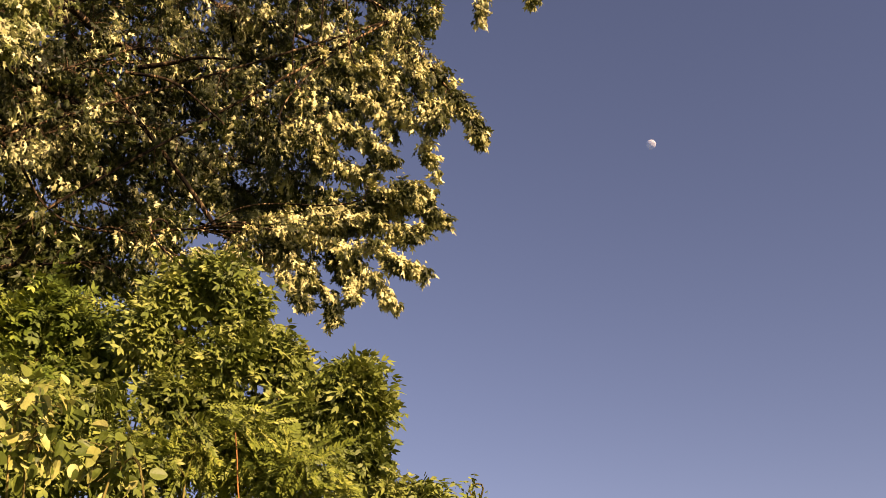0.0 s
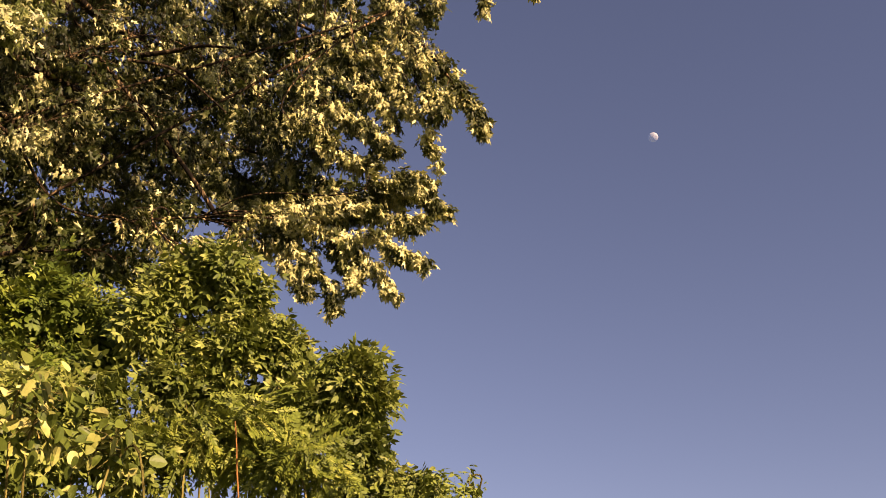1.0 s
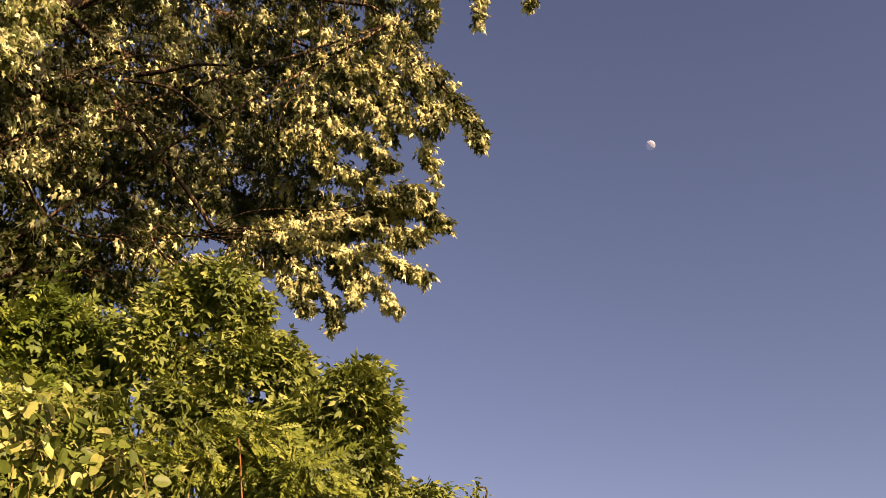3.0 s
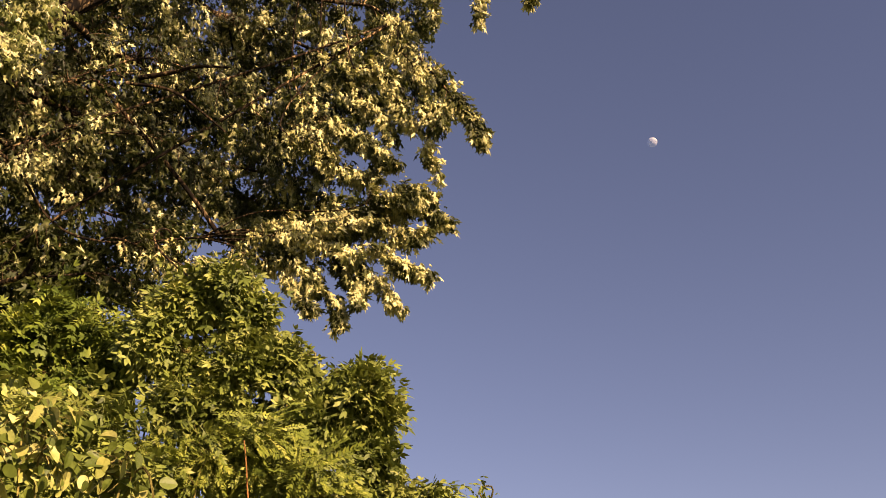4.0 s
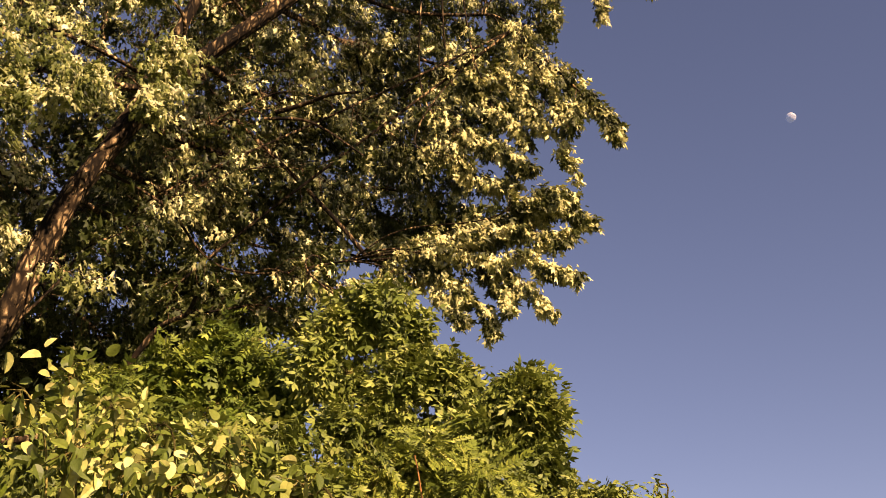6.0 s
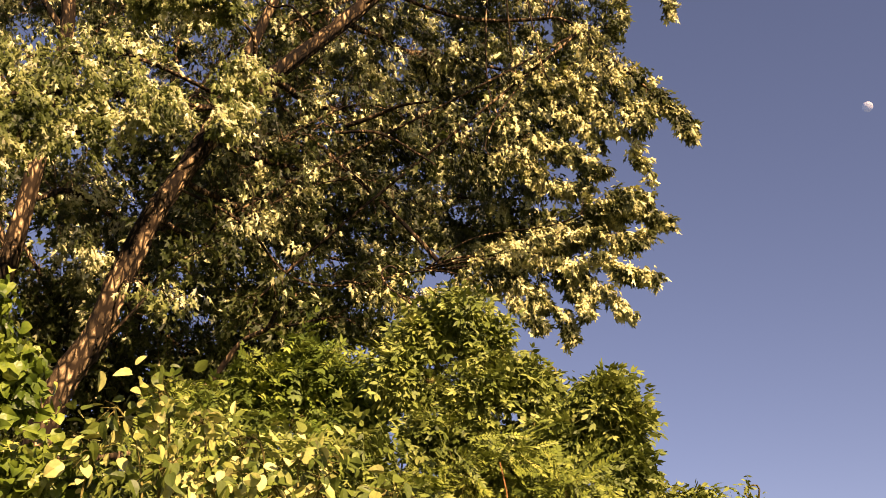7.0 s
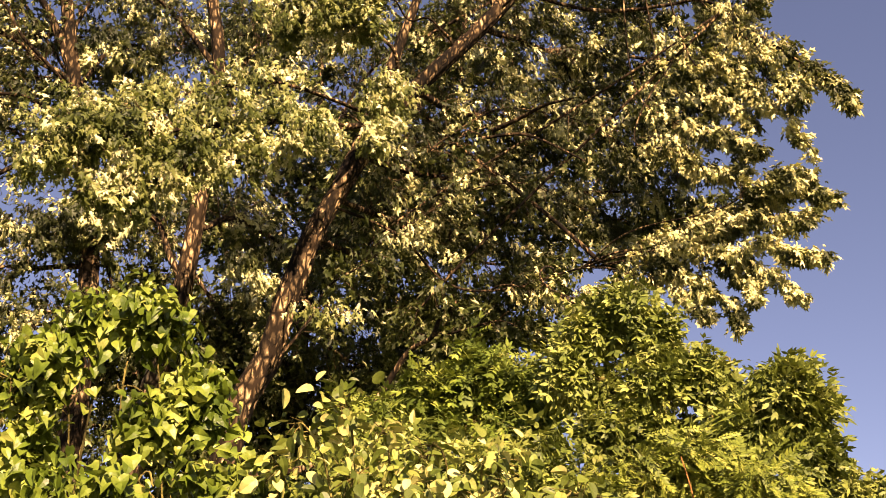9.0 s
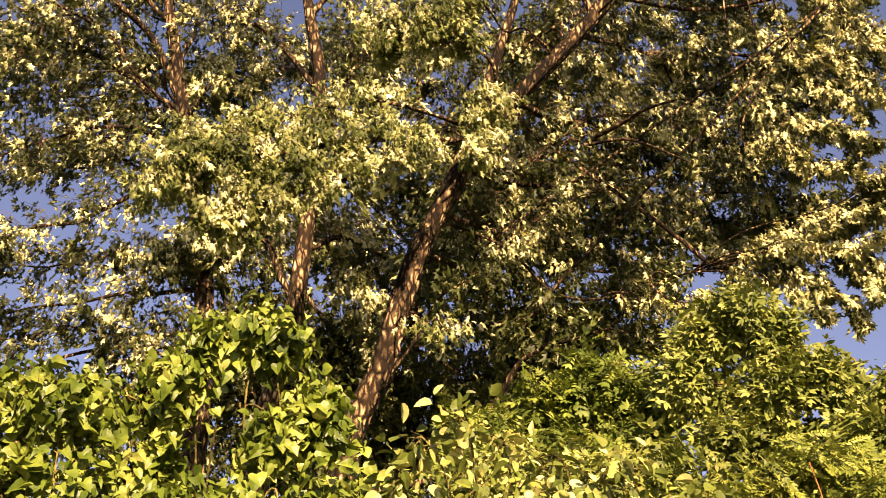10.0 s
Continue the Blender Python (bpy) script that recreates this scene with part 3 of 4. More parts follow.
maple.bough([(-6.39, 9.25, 6.39), (-5.81, 9.27, 6.99), (-5.46, 9.36, 7.47), (-5.07, 9.57, 7.79)], 0.3, 0.3, 18, 0.2, B, 0.02)
maple.bough([(-5.21, 10.83, 7.58), (-4.32, 11.42, 7.41), (-3.52, 11.69, 7.32), (-2.61, 11.92, 7.28)], 0.4, 0.3, 130, 0.05, B, 0.02)
maple.bough([(-5.72, 11.27, 8.67), (-5.03, 11.58, 8.38), (-4.28, 11.65, 8.05), (-3.46, 11.70, 7.87)], 0.5, 0.4, 130, 0.05, B, 0.02)
maple.now = "rim"
maple.weep([(-3.53, 10.96, 7.27), (-2.75, 10.66, 6.86), (-2.29, 10.56, 6.45), (-2.05, 10.61, 6.08)], 7, 0.45, 10, 0.3, 0.3)
maple.now = "low"
maple.bough([(-5.27, 11.36, 12.52), (-4.61, 13.24, 14.36), (-3.21, 13.84, 14.41), (-1.75, 13.89, 13.72)], 0.8, 0.6, 289, 0.1, B, 0.03)
maple.bough([(-5.41, 11.30, 11.41), (-4.83, 13.16, 12.85), (-3.32, 13.82, 12.77), (-1.71, 13.89, 12.36)], 0.8, 0.6, 323, 0.1, B, 0.03)
maple.bough([(-5.69, 11.17, 10.37), (-5.03, 13.09, 11.34), (-3.60, 13.75, 11.28), (-2.04, 13.85, 11.05)], 0.8, 0.5, 323, 0.1, B, 0.03)
maple.bough([(-6.02, 11.00, 9.49), (-5.38, 12.95, 10.06), (-3.93, 13.66, 10.01), (-2.51, 13.78, 9.85)], 0.8, 0.5, 323, 0.1, B, 0.03)
# the sunlit bough in front
maple.now = "crown"
maple.bough([(-4.16, 10.31, 11.20), (-4.43, 9.66, 11.24), (-4.74, 9.30, 11.47), (-4.95, 9.08, 11.76)], 0.36, 0.35, 50, 0.6, B, 0.02, 0.6)
maple.bough([(-4.99, 9.73, 9.82), (-5.30, 8.54, 9.11), (-5.96, 7.23, 8.33), (-7.02, 5.80, 7.67)], 0.6, 0.4, 280, 0.42, B, 0.045, 0.6)
maple.bough([(-4.99, 9.73, 9.82), (-5.43, 8.30, 8.75), (-5.95, 7.17, 7.85), (-6.62, 6.58, 7.30)], 0.40, 0.3, 150, 0.4, B, 0.03, 0.6)
maple.bough([(-4.99, 9.73, 9.82), (-5.65, 8.32, 9.63), (-6.45, 7.22, 8.91), (-7.05, 6.36, 8.46)], 0.4, 0.3, 130, 0.2, B, 0.03, 0.6)
maple.bough([(-4.65, 9.68, 9.90), (-4.73, 9.42, 9.56), (-4.81, 9.15, 9.17), (-4.85, 8.91, 8.84)], 0.26, 0.20, 48, 0.2, B, 0.012, 0.6)
maple.bough([(-4.78, 9.50, 9.71), (-4.97, 8.95, 9.28), (-5.12, 8.41, 8.89), (-5.25, 7.86, 8.48)], 0.26, 0.24, 55, 0.6, B, 0.014, 0.6)
maple.bough([(-4.85, 9.80, 10.08), (-4.72, 9.35, 9.92), (-4.80, 9.20, 9.78), (-4.92, 9.15, 9.62)], 0.30, 0.22, 50, 0.1, B, 0.015, 0.6)
maple.bough([(-4.85, 9.80, 10.08), (-4.78, 9.28, 10.63), (-5.12, 8.87, 11.08), (-6.05, 8.29, 10.89)], 0.5, 0.5, 180, 0.42, B, 0.03, 0.6)
maple.bough([(-6.20, 9.15, 6.92), (-5.82, 8.81, 6.96), (-5.50, 8.77, 6.85), (-5.24, 8.81, 6.58)], 0.26, 0.26, 12, 0.2, B, 0.012, 0.8)
limb_part("limb", maple.root, spine([(-3.84, 9.99, 9.30), (-3.35, 9.96, 9.18), (-3.03, 9.87, 8.92), (-2.74, 9.76, 8.60), (-2.49, 9.63, 8.30)]), 0.024, 0.010, maple_bark, 8, 0.05, 0, "bare tan crooked limb")
limb_part("limb", maple.root, spine([(-3.67, 9.94, 9.33), (-3.25, 9.86, 9.34), (-2.92, 9.74, 9.32), (-2.53, 9.62, 9.20)]), 0.034, 0.014, maple_bark, 9, 0.06, 0, "bare broken tan limb")

# a bare bent stub low on the trunk
limb_part("limb", maple.root, spine([(-6.51, 8.81, 5.05), (-5.61, 9.10, 5.14), (-4.94, 9.17, 5.74), (-4.52, 9.09, 6.15), (-4.18, 8.96, 6.20), (-3.99, 8.76, 6.28)]), 0.04, 0.02, maple_bark, 10, 0.04, 0, "bare bent tan limb")
# unseen crown above, overhanging towards the open side, added to shade the dense middle
maple.bough([(-2.61, 11.09, 13.80), (-1.5, 9.8, 12.4), (-0.8, 9.0, 12.0), (0.2, 8.2, 11.8)], 0.8, 0.6, 45, 0.2, B, 0.05)
maple.bough([(-2.61, 11.09, 13.80), (-1.8, 9.6, 13.2), (-0.8, 8.8, 13.6), (0.6, 8.0, 13.4)], 0.9, 0.7, 22, 0.1, B, 0.05)
maple.bough([(-3.58, 10.62, 11.99), (-2.0, 9.2, 11.4), (-1.0, 8.0, 10.8), (0.4, 6.9, 11.2)], 0.6, 0.5, 50, 0.35, B, 0.02)
maple.bough([(-3.58, 10.62, 11.99), (-4.01, 10.47, 13.57), (-5.13, 10.00, 14.80), (-6.66, 9.08, 15.65)], 1.1, 0.9, 90, 0.1, B, 0.05)
maple.bough([(-2.61, 11.09, 13.80), (-1.93, 11.42, 14.95), (-1.07, 11.52, 14.99), (-0.71, 11.54, 14.64)], 0.8, 0.5, 90, 0.1, B, 0.05)
# the wind turns the outer leaves over, pale backs up, and sweeps them along the boughs; their colour is lightened for
# sunlight too
maple.leaf_out("rim", MAPLE_LEAF, 15, 0.030, 0.085, 0.65, SUN_WAY * 0.5 + Vector((0, 0, 0.5)), maple_back_lit, loose=0.34, reach=0.05, inner=0.15, wind=(0.30, 0.0, 0.0))
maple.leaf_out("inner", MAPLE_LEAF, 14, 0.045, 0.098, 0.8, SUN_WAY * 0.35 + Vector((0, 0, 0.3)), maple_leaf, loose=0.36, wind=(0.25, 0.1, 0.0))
# low and back leaves take the copy with shade in its colour
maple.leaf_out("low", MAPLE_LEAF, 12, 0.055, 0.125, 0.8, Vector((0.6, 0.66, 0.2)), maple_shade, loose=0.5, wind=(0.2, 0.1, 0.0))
maple.leaf_out("crown", MAPLE_LEAF, 20, 0.045, 0.088, 0.8, SUN_WAY * 0.5 + Vector((0, 0, 0.3)), maple_green_lit, loose=0.38, wind=(0.3, 0.1, 0.0), single=maple_leaf_single, box=((-7.5, 0, 4), (0, 10.5, 9.0)))
maple.twig_out(twig_bark)

# ---- silver maples behind ----
second = Plant("silver_maple", "upright silver maple with a straight tan trunk behind the leaning one", "tree", "silver maples")
second.trunk = spine([(-8.56, 9.36, 0.00), (-8.43, 9.48, 5.53), (-8.14, 9.59, 7.21), (-7.99, 9.71, 8.74), (-7.88, 9.79, 11.81), (-8.08, 9.63, 13.65), (-8.25, 9.49, 16.27)])
limb_part("trunk", second.root, second.trunk, 0.17, 0.06, maple_bark, 28, 0.06, 0.08, "straight trunk with flaking tan bark")
second.bough([(-7.96, 9.73, 10.85), (-7.85, 10.69, 12.89), (-7.39, 11.36, 13.91), (-6.45, 11.91, 14.51)], 0.9, 0.7, 220, 0.35, B, 0.05)
second.bough([(-7.99, 9.71, 9.56), (-7.93, 10.88, 9.67), (-7.59, 11.59, 9.51), (-7.11, 12.12, 9.30)], 0.8, 0.6, 200, 0.15, B, 0.05)
second.bough([(-8.07, 9.64, 8.47), (-8.90, 9.59, 9.44), (-9.68, 9.40, 9.41), (-10.29, 8.74, 9.01)], 0.7, 0.5, 150, 0.15, B, 0.05)
second.bough([(-8.00, 9.70, 12.24), (-8.88, 9.61, 13.30), (-9.44, 9.36, 13.88), (-9.75, 9.04, 14.81)], 0.6, 0.6, 110, 0.15, B, 0.05)
second.bough([(-8.10, 9.62, 13.64), (-7.52, 10.19, 14.57), (-6.73, 10.71, 15.39), (-6.21, 11.01, 15.92)], 0.9, 0.8, 200, 0.1, B, 0.05)
second.weep([(-8.05, 9.79, 11.88), (-7.85, 10.70, 12.42), (-7.24, 11.10, 12.66), (-6.50, 11.31, 12.70)], 12, 0.8, 12, 0.1)
second.weep([(-8.03, 9.81, 11.24), (-8.97, 9.93, 12.39), (-9.37, 9.56, 12.66), (-9.69, 9.24, 12.70)], 10, 0.7, 12, 0.1)
second.weep([(-8.03, 9.80, 9.07), (-8.91, 9.85, 9.48), (-9.21, 9.58, 9.53), (-9.51, 9.00, 9.25)], 10, 0.7, 12, 0.1)
second.weep([(-8.05, 9.79, 8.79), (-7.94, 10.63, 9.06), (-7.67, 10.82, 8.70), (-7.47, 10.95, 8.34)], 8, 0.6, 12, 0.1)
second.bough([(-8.21, 9.66, 7.50), (-9.20, 9.86, 8.01), (-10.04, 9.60, 8.23), (-10.85, 9.01, 8.13)], 0.6, 0.5, 120, 0.15, B, 0.04)
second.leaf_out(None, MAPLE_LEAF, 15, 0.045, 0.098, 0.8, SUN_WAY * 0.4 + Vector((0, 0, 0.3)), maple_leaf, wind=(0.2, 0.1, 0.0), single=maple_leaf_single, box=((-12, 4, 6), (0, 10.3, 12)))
second.twig_out(twig_bark)

third = Plant("silver_maple", "thinner silver maple with a forked dark trunk and open crown", "tree", "silver maples")
third.trunk = spine([(-9.68, 9.68, 0.00), (-9.64, 9.72, 5.81), (-9.65, 9.71, 8.08), (-9.82, 9.54, 9.92), (-10.14, 9.21, 12.07), (-10.44, 8.88, 14.26), (-10.73, 8.54, 16.88)])
limb_part("trunk", third.root, third.trunk, 0.18, 0.07, maple_bark, 18, 0.05, 0.08, "forked trunk with brown bark")
limb_part("limb", third.root, spine([(-10.17, 9.18, 12.18), (-10.54, 8.76, 13.34), (-10.90, 8.15, 13.91), (-11.34, 7.54, 14.78)]), 0.07, 0.03, maple_bark, 10)
third.bough([(-10.17, 9.18, 12.18), (-10.76, 8.49, 12.54), (-11.13, 7.67, 12.58), (-11.41, 6.89, 12.35)], 0.8, 0.7, 190, 0.15, B, 0.05)
third.bough([(-9.95, 9.41, 10.71), (-10.48, 8.83, 10.27), (-10.86, 8.03, 9.50), (-11.41, 6.88, 8.74)], 0.5, 0.5, 110, 0.15, B, 0.05)
third.bough([(-10.48, 8.82, 14.24), (-11.09, 8.06, 14.71), (-11.50, 7.12, 14.11), (-11.84, 6.13, 13.21)], 0.9, 0.8, 180, 0.15, B, 0.05)
third.bough([(-9.74, 9.62, 9.16), (-10.46, 9.16, 8.79), (-11.07, 8.42, 8.47), (-11.60, 7.70, 8.14)], 0.4, 0.4, 90, 0.15, B, 0.04)
third.bough([(-10.05, 9.30, 11.32), (-10.42, 8.59, 11.35), (-10.84, 7.74, 10.88), (-11.23, 6.80, 9.97)], 0.5, 0.5, 120, 0.15, B, 0.04)
third.bough([(-10.15, 9.20, 11.96), (-10.50, 7.85, 12.75), (-10.61, 7.02, 12.39), (-10.68, 6.54, 11.22)], 0.5, 0.4, 120, 0.3, B, 0.03)
third.bough([(-10.29, 9.05, 13.08), (-10.24, 9.40, 14.06), (-10.81, 9.05, 15.00), (-11.23, 8.55, 14.15)], 0.5, 0.5, 110, 0.1, B, 0.03)
third.bough([(-11.60, 5.27, 12.57), (-11.35, 5.78, 11.58), (-11.03, 6.35, 10.46), (-10.82, 6.69, 9.39)], 0.5, 0.4, 110, 0.1, B, 0.03)
third.bough([(-10.17, 9.18, 12.18), (-9.92, 10.00, 13.23), (-9.64, 10.54, 13.23), (-9.28, 10.98, 14.02)], 0.6, 0.6, 120, 0.15, B, 0.04)
third.bough([(-10.02, 9.33, 10.90), (-10.73, 8.84, 10.99), (-11.25, 8.35, 10.80), (-11.83, 7.71, 10.65)], 0.45, 0.4, 100, 0.2, B, 0.03)
third.bough([(-9.76, 9.60, 9.44), (-10.63, 9.11, 9.44), (-11.28, 8.47, 9.20), (-11.80, 7.76, 8.98)], 0.4, 0.35, 100, 0.2, B, 0.03)
third.bough([(-9.64, 9.72, 7.90), (-10.53, 9.23, 8.12), (-11.19, 8.60, 8.14), (-11.69, 7.92, 7.92)], 0.4, 0.35, 80, 0.2, B, 0.03)
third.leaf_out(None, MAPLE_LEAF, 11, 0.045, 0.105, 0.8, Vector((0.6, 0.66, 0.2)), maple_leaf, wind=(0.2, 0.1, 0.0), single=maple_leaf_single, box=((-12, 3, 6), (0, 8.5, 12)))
third.twig_out(twig_bark)


fourth = Plant("silver_maple", "shaded silver maple standing behind the others", "tree", "silver maples")
fourth.trunk = spine([(-8.81, 13.42, 0.00), (-8.73, 13.47, 6.60), (-8.63, 13.54, 8.91), (-8.42, 13.67, 11.58), (-8.44, 13.65, 15.58)])
limb_part("trunk", fourth.root, fourth.trunk, 0.2, 0.06, maple_bark, 16, 0.05, 0.1, "shaded brown trunk")
fourth.bough([(-8.68, 13.51, 7.71), (-9.06, 13.50, 8.39), (-9.64, 13.35, 8.79), (-10.03, 13.06, 9.09)], 0.8, 0.7, 224, 0.05, B, 0.04)
fourth.bough([(-8.68, 13.51, 7.71), (-8.26, 13.99, 8.07), (-7.70, 14.53, 8.21), (-7.01, 14.86, 8.37)], 0.8, 0.7, 237, 0.05, B, 0.04)
fourth.bough([(-8.42, 13.08, 7.15), (-9.11, 12.62, 7.16), (-9.80, 12.10, 7.24), (-10.59, 11.43, 7.30)], 0.8, 0.7, 280, 0.02, B, 0.04)
fourth.bough([(-8.41, 13.08, 7.52), (-9.26, 12.51, 8.10), (-10.11, 11.85, 8.17), (-10.89, 11.15, 8.21)], 0.7, 0.6, 280, 0.02, B, 0.04)
fourth.bough([(-8.37, 13.11, 8.09), (-9.13, 12.61, 9.20), (-10.02, 11.93, 9.48), (-10.83, 11.21, 9.40)], 0.7, 0.5, 237, 0.05, B, 0.04)
fourth.bough([(-8.42, 13.08, 6.61), (-8.65, 12.57, 6.61), (-9.20, 12.18, 6.53), (-9.72, 11.78, 6.44)], 0.6, 0.5, 196, 0.02, B, 0.04)
fourth.bough([(-8.63, 13.54, 8.91), (-8.06, 14.11, 9.40), (-7.36, 14.47, 9.57), (-6.50, 14.87, 9.28)], 0.9, 0.8, 308, 0.05, B, 0.04)
fourth.bough([(-8.57, 13.57, 9.76), (-9.22, 13.40, 10.54), (-9.72, 13.05, 11.23), (-10.22, 12.67, 11.93)], 0.9, 0.8, 308, 0.05, B, 0.04)
fourth.bough([(-8.42, 13.67, 11.58), (-7.70, 14.30, 11.91), (-6.76, 14.76, 12.07), (-5.80, 15.14, 12.06)], 1.0, 0.9, 336, 0.05, B, 0.04)
fourth.bough([(-8.44, 13.65, 12.83), (-9.04, 13.51, 14.32), (-9.59, 13.13, 15.45), (-9.98, 12.85, 16.63)], 1.0, 0.8, 280, 0.05, B, 0.04)
fourth.bough([(-8.38, 13.69, 13.48), (-7.78, 14.26, 14.84), (-7.04, 14.63, 15.63), (-5.96, 15.08, 16.06)], 1.0, 0.9, 308, 0.05, B, 0.04)
# its lower boughs close the wood behind the trunks
fourth.bough([(-11.04, 10.56, 8.63), (-10.12, 11.07, 8.61), (-9.15, 11.54, 8.65), (-8.21, 11.90, 8.75)], 0.6, 0.48, 170, 0.0, B, 0.03)
fourth.bough([(-11.05, 10.54, 7.81), (-10.04, 11.14, 7.80), (-8.97, 11.68, 7.93), (-8.03, 12.02, 7.97)], 0.6, 0.48, 190, 0.0, B, 0.03)
fourth.bough([(-8.39, 12.73, 8.24), (-7.44, 13.00, 8.06), (-6.55, 13.16, 7.95), (-5.67, 13.27, 7.91)], 0.55, 0.44, 190, 0.0, B, 0.03)
fourth.bough([(-10.87, 10.73, 7.15), (-9.98, 11.20, 7.11), (-8.92, 11.72, 7.23), (-7.86, 12.13, 7.27)], 0.6, 0.48, 200, 0.0, B, 0.03)
fourth.bough([(-8.28, 12.80, 7.50), (-7.27, 13.09, 7.37), (-6.32, 13.27, 7.36), (-5.37, 13.39, 7.36)], 0.55, 0.44, 190, 0.0, B, 0.03)
fourth.bough([(-10.58, 11.01, 6.44), (-9.51, 11.60, 6.49), (-8.36, 12.11, 6.59), (-7.28, 12.47, 6.61)], 0.6, 0.48, 190, 0.0, B, 0.03)
fourth.bough([(-8.80, 12.46, 11.66), (-8.10, 12.60, 11.61), (-7.40, 12.71, 11.53), (-6.78, 12.74, 11.55)], 0.6, 0.48, 150, 0.0, B, 0.03)
fourth.bough([(-7.17, 13.45, 13.41), (-6.69, 13.39, 13.34), (-6.21, 13.32, 13.20), (-5.56, 13.31, 13.16)], 0.6, 0.48, 120, 0.0, B, 0.03)
fourth.bough([(-11.60, 9.94, 12.71), (-11.05, 10.16, 12.45), (-10.49, 10.35, 12.29), (-9.83, 10.62, 12.38)], 0.5, 0.40, 110, 0.0, B, 0.03)
fourth.bough([(-8.62, 12.58, 6.09), (-7.80, 12.79, 6.11), (-6.91, 12.98, 6.12), (-6.00, 13.13, 6.10)], 0.5, 0.40, 150, 0.0, B, 0.03)
fourth.bough([(-11.86, 9.64, 14.03), (-11.20, 10.00, 13.95), (-10.51, 10.33, 13.85), (-9.96, 10.50, 13.90)], 0.55, 0.50, 110, 0.0, B, 0.03)
fourth.bough([(-11.96, 9.51, 12.98), (-11.22, 9.98, 12.96), (-10.62, 10.23, 12.94), (-9.99, 10.47, 12.79)], 0.55, 0.50, 110, 0.0, B, 0.03)
fourth.bough([(-11.12, 10.48, 10.90), (-10.56, 10.66, 10.64), (-9.97, 10.85, 10.70), (-9.42, 10.97, 10.72)], 0.55, 0.50, 100, 0.0, B, 0.03)
fourth.bough([(-11.19, 10.40, 9.94), (-10.60, 10.63, 9.81), (-9.94, 10.87, 9.78), (-9.41, 10.98, 9.80)], 0.55, 0.50, 100, 0.0, B, 0.03)
fourth.bough([(-12.81, 8.40, 7.51), (-11.99, 9.08, 7.55), (-11.11, 9.72, 7.66), (-10.33, 10.16, 7.63)], 0.55, 0.50, 150, 0.0, B, 0.03)
fourth.bough([(-12.74, 8.51, 6.86), (-11.93, 9.17, 6.89), (-11.06, 9.79, 6.98), (-10.28, 10.21, 6.95)], 0.55, 0.50, 150, 0.0, B, 0.03)
fourth.bough([(-12.67, 8.61, 6.23), (-11.86, 9.25, 6.25), (-11.00, 9.85, 6.33), (-10.24, 10.26, 6.30)], 0.55, 0.50, 140, 0.0, B, 0.03)
fourth.bough([(-13.25, 7.71, 12.60), (-12.59, 8.25, 12.75), (-11.92, 8.73, 12.73), (-11.23, 9.18, 12.80)], 0.60, 0.55, 140, 0.0, B, 0.03)
fourth.bough([(-13.37, 7.50, 13.84), (-12.68, 8.12, 13.73), (-12.01, 8.62, 13.67), (-11.31, 9.08, 13.81)], 0.60, 0.55, 140, 0.0, B, 0.03)
fourth.bough([(-13.16, 7.85, 11.75), (-12.50, 8.39, 11.76), (-11.90, 8.77, 11.82), (-11.38, 9.00, 11.81)], 0.60, 0.55, 120, 0.0, B, 0.03)
fourth.bough([(-12.23, 9.21, 15.16), (-11.47, 9.73, 15.05), (-10.66, 10.21, 14.89), (-9.84, 10.63, 14.96)], 0.60, 0.55, 110, 0.0, B, 0.03)
fourth.bough([(-10.54, 11.07, 14.40), (-9.76, 11.40, 14.42), (-8.96, 11.70, 14.40), (-8.14, 11.95, 14.07)], 0.60, 0.55, 110, 0.0, B, 0.03)
fourth.bough([(-8.40, 12.74, 11.93), (-7.93, 12.72, 11.39), (-7.47, 12.68, 10.87), (-7.03, 12.62, 10.37)], 0.60, 0.55, 110, 0.0, B, 0.03)
# the whole tree wears the leaf colour darkened to look shaded
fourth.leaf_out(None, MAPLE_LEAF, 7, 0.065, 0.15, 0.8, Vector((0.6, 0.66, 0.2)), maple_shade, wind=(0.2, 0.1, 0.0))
fourth.twig_out(twig_bark)


# ---- box elders and feathery shoots ----
rng = np.random.default_rng(12)
def shoots(name, label, group, tips, template, size, count, mats, box, hang=0.6, face=0.7, stem=0.009, low=1.0, bark=None, droop=0.25, open_at=-0.6):
    """A shrub of upright stems; tips: x, y, z of each stem's end, the radius of its leafy top and its number of twigs."""
    sh = Plant(name, label, "shrub", group)
    for x, y, z, r, n in tips:
        wob = rng.normal(size=4) * 0.06
        pts = [(x * 0.97 + wob[0], y + wob[1], 0.0), (x * 0.99 + wob[2], y + wob[3], z * 0.55), (x, y + wob[1] * 0.5, z - r * low), (x, y, z - 0.08)]
        line_start = max(0.2, 1 - (2.6 * r * low + 0.5) / z)
        sh.bough(pts, r * 1.25, r * 0.35, n * 5 // 4, line_start, bark or green_stem, stem, droop, "stem", 0.004, 8, 0.8, 0.5, open_at, 0.42)
    sh.leaf_out(None, template, count, 0.05, size, hang, SUN_WAY * face + Vector((0, 0, 0.45)), mats[0], mats[1], box, loose=0.42, turn=0.5)
    sh.twig_out(green_stem)
    return sh


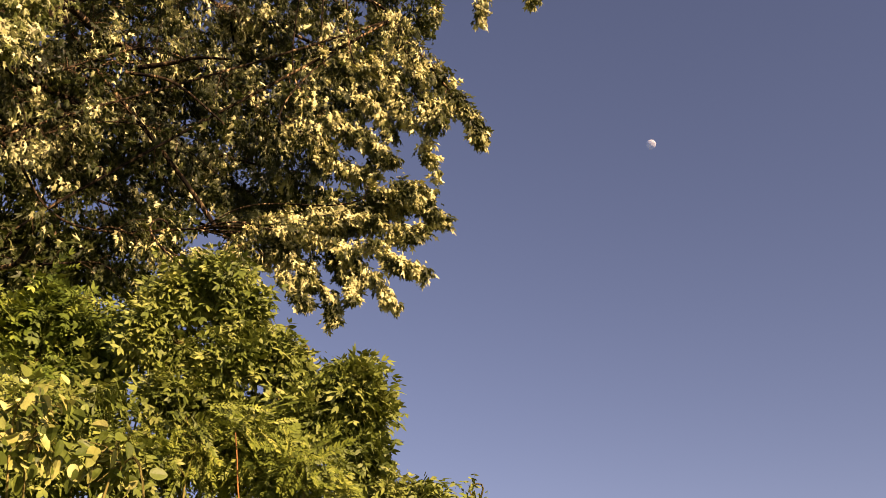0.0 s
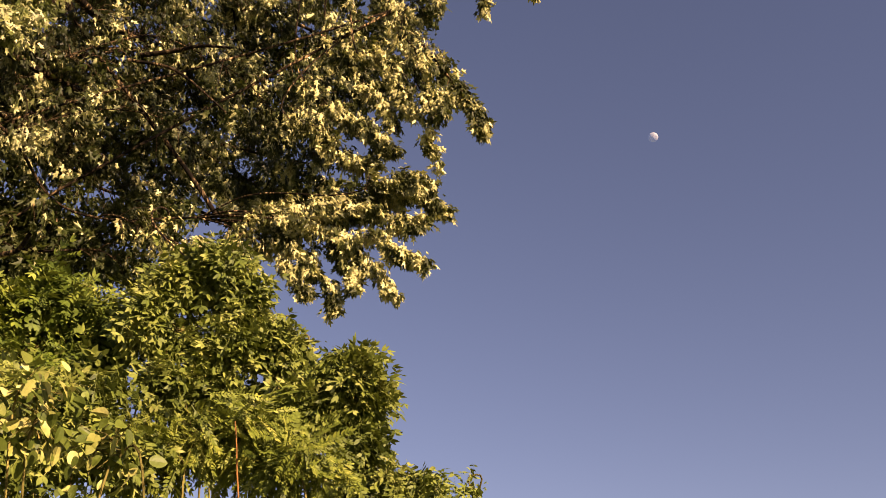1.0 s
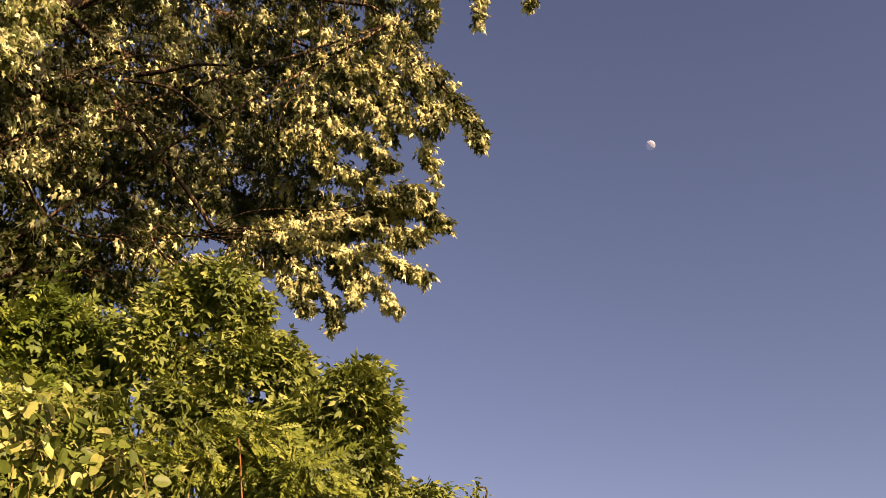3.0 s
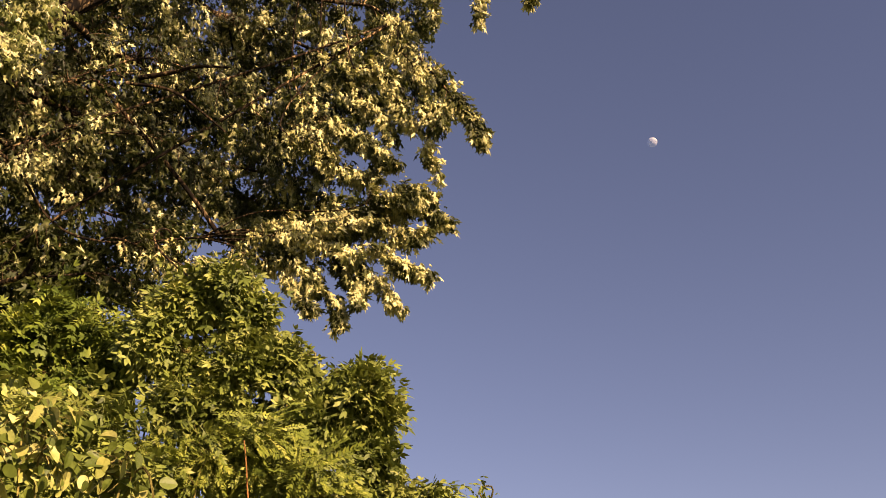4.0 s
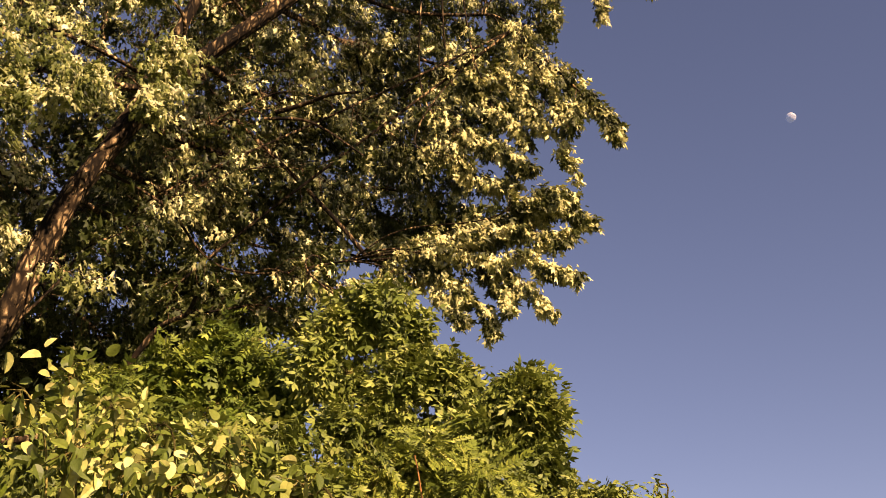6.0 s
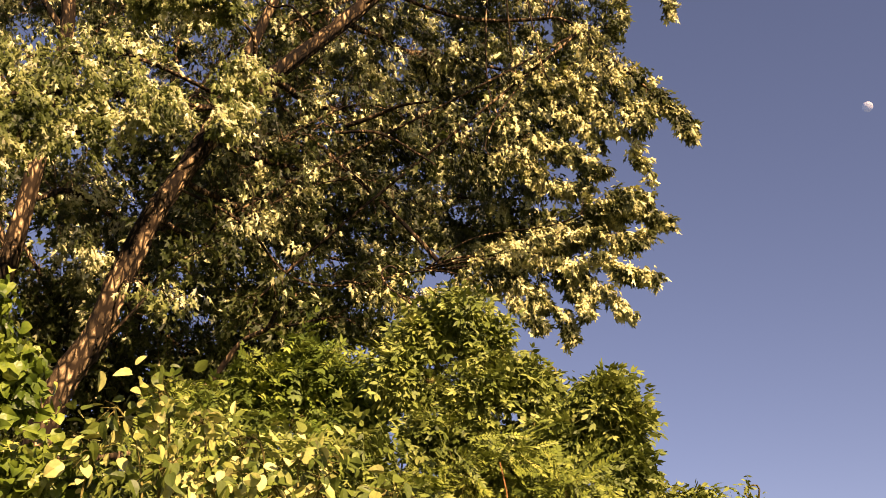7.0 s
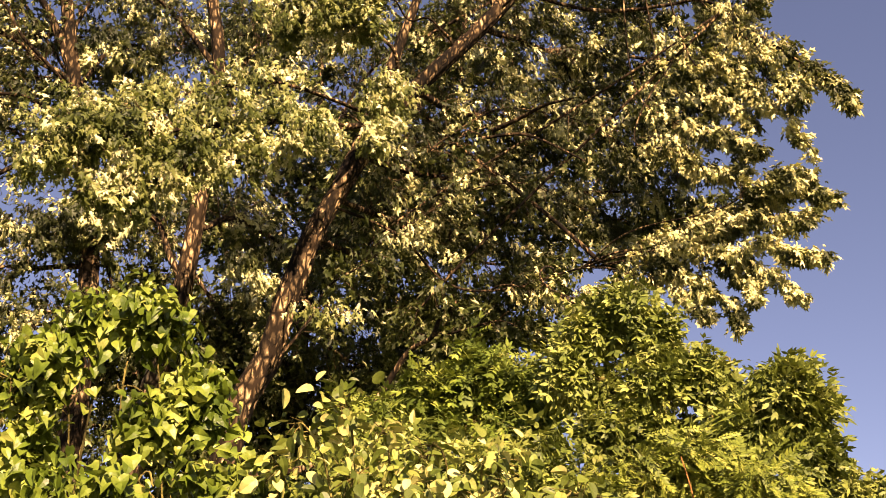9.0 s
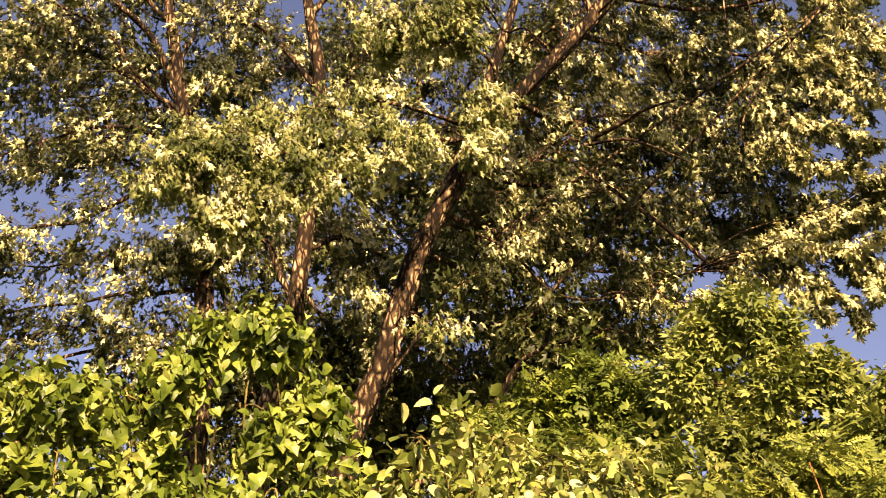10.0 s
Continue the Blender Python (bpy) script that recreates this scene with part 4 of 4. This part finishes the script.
shoots("box_elder", "tall bushy box elder with drooping yellow-green compound leaves", "box elders", [
    (-1.71, 6.80, 5.07, 0.22, 46),
    (-1.94, 6.74, 4.88, 0.22, 40),
    (-1.54, 6.83, 4.88, 0.20, 40),
    (-1.48, 6.85, 4.61, 0.20, 40),
    (-2.09, 6.70, 4.58, 0.28, 36),
    (-1.82, 6.77, 4.56, 0.30, 44),
    (-1.53, 6.84, 4.31, 0.25, 40),
    (-1.70, 6.80, 4.16, 0.30, 40),
    (-1.96, 6.73, 4.18, 0.30, 36),
    (-1.16, 6.90, 4.60, 0.10, 30),
    (-1.02, 6.92, 4.42, 0.09, 28),
    (-1.43, 7.16, 4.21, 0.22, 40),
    (-1.60, 7.13, 4.00, 0.25, 36),
], ELDER_LEAF, 0.115, 15, (elder_leaf, elder_leaf_single), ((-4, 4, 3), (2, 9, 7)))
shoots("box_elder", "spreading box elder with yellow-green compound leaves against the sky", "box elders", [
    (-0.92, 6.84, 4.17, 0.14, 36),
    (-0.79, 6.85, 4.22, 0.13, 36),
    (-0.67, 6.87, 4.24, 0.12, 40),
    (-0.58, 6.88, 4.21, 0.09, 42),
    (-0.62, 6.87, 4.02, 0.12, 44),
    (-0.83, 6.85, 3.90, 0.25, 40),
    (-1.04, 6.82, 3.93, 0.25, 40),
    (-0.63, 6.87, 3.79, 0.13, 40),
    (-0.36, 6.89, 3.52, 0.11, 38),
    (-0.19, 6.90, 3.44, 0.08, 28),
    (-0.70, 6.86, 3.51, 0.25, 36),
], ELDER_LEAF, 0.115, 15, (elder_leaf, elder_leaf_single), ((-4, 4, 2), (2, 9, 7)))
shoots("box_elder", "box elder with fine feathered leaves, coloured a shaded darker green", "box elders", [
    (-3.68, 6.58, 4.57, 0.22, 36),
    (-3.49, 6.68, 4.61, 0.20, 36),
    (-3.22, 6.81, 4.68, 0.20, 40),
    (-2.93, 6.93, 4.84, 0.20, 40),
    (-2.70, 7.02, 4.87, 0.22, 40),
    (-2.47, 7.10, 4.76, 0.24, 36),
    (-3.33, 6.76, 4.45, 0.30, 36),
    (-2.94, 6.93, 4.49, 0.32, 40),
    (-2.58, 7.06, 4.40, 0.30, 36),
    (-3.78, 6.52, 4.33, 0.25, 30),
], FEATHER_LEAF, 0.18, 9, (shaded_elder_leaf, shaded_elder_single), ((-6, 4, 2), (2, 9, 7)))
shoots("box_elder", "low box elder with dense yellow-green compound leaves", "box elders", [
    (-2.81, 5.34, 3.76, 0.26, 34),
    (-2.57, 5.46, 3.68, 0.26, 34),
    (-2.29, 5.57, 3.59, 0.28, 34),
    (-2.04, 5.66, 3.63, 0.26, 34),
    (-2.99, 5.25, 3.65, 0.22, 28),
    (-1.86, 5.72, 3.43, 0.25, 26),
    (-3.21, 5.12, 3.48, 0.22, 26),
    (-2.51, 5.48, 3.41, 0.30, 30),
    (-2.21, 5.60, 3.35, 0.30, 30),
], ELDER_LEAF, 0.115, 14, (elder_leaf, elder_leaf_single), ((-6, 4, 2), (2, 9, 7)))
shoots("box_elder", "lone thin box elder sapling with a few small leaves", "box elders", [
    (0.17, 6.57, 3.34, 0.06, 10),
], ELDER_LEAF, 0.11, 6, (elder_leaf, elder_leaf_single), ((-6, 4, 2), (9, 9, 7)))
fern = shoots("locust", "feathery young locust with many small olive-green leaflets", "", [
    (-1.24, 6.08, 3.62, 0.30, 26),
    (-1.49, 6.03, 3.54, 0.28, 24),
    (-1.03, 6.11, 3.48, 0.28, 24),
    (-1.75, 5.96, 3.49, 0.28, 20),
    (-0.82, 6.14, 3.36, 0.20, 18),
    (-2.02, 5.88, 3.48, 0.28, 18),
], FERN_LEAF, 0.20, 10, (fern_leaf, fern_leaf_single), ((-6, 4, 2), (2, 9, 7)))
limb_part("stem", fern.root, spine([(-1.12, 5.90, 0.0), (-1.15, 5.89, 2.6), (-1.20, 5.86, 3.26), (-1.23, 5.84, 3.50)]), 0.006, 0.004, red_stem, 8, 0.03, 0.0, "reddish-brown straight young stem")


# ---- redbud and the pale-leaved shoots in front ----
rng = np.random.default_rng(5)
shoots("redbud", "leafy redbud with hanging heart-shaped yellow-green leaves", "", [
    (-4.60, 3.21, 3.88, 0.26, 44),
    (-4.42, 3.45, 3.96, 0.26, 44),
    (-4.23, 3.67, 4.05, 0.26, 44),
    (-4.05, 3.85, 4.04, 0.22, 39),
    (-3.92, 3.98, 4.26, 0.16, 33),
    (-3.80, 4.09, 4.38, 0.14, 33),
    (-3.68, 4.19, 4.25, 0.18, 39),
    (-3.55, 4.30, 4.02, 0.16, 39),
    (-3.48, 4.35, 3.79, 0.10, 23),
    (-3.74, 4.14, 3.93, 0.22, 39),
    (-4.59, 3.24, 3.56, 0.30, 44),
    (-4.38, 3.50, 3.57, 0.30, 44),
    (-4.18, 3.73, 3.63, 0.28, 44),
    (-3.70, 4.18, 3.60, 0.16, 23),
    (-4.51, 3.34, 3.28, 0.30, 39),
    (-4.27, 3.63, 3.31, 0.30, 39),
    (-4.02, 3.89, 3.36, 0.25, 33),
    (-3.49, 3.69, 3.24, 0.18, 22),
    (-3.33, 3.83, 3.25, 0.16, 22),
    (-3.18, 3.95, 3.22, 0.14, 18),
    (-3.02, 4.06, 3.19, 0.14, 18),
    (-2.88, 4.16, 3.20, 0.10, 12),
    (-3.72, 3.48, 3.14, 0.20, 20),
], HEART_LEAF, 0.060, 11, (redbud_leaf, redbud_leaf_single), ((-6, 2, 2), (-1, 7, 6)), 0.75, 0.45, 0.007, low=1.6, open_at=-0.1)
pale_tips = []
for tip, r, n in (
    ((-2.36, 3.98, 3.41), 0.13, 16), ((-2.23, 4.04, 3.32), 0.12, 14), ((-2.02, 4.15, 3.21), 0.14, 18), ((-1.73, 4.17, 3.11), 0.14, 22),
    ((-1.65, 4.10, 2.94), 0.13, 16), ((-1.41, 4.18, 2.90), 0.12, 16), ((-1.31, 4.21, 2.85), 0.10, 12), ((-2.29, 3.78, 3.07), 0.18, 22),
    ((-2.04, 3.92, 3.01), 0.18, 22), ((-1.84, 4.02, 2.95), 0.18, 22), ((-2.55, 3.97, 3.33), 0.12, 12), ((-2.68, 3.89, 3.18), 0.14, 14)):
    pale_tips.append((*tip, r, n * 3 // 4))
shoots("pea_shrub", "upright shoots with pale rounded leaves turned by the wind", "", pale_tips,
       OVAL_LEAF, 0.068, 4, (pale_leaf, pale_leaf_single), ((-4, 2, 1.5), (2, 5, 5)), 0.3, 0.6, 0.005, open_at=-9.0)
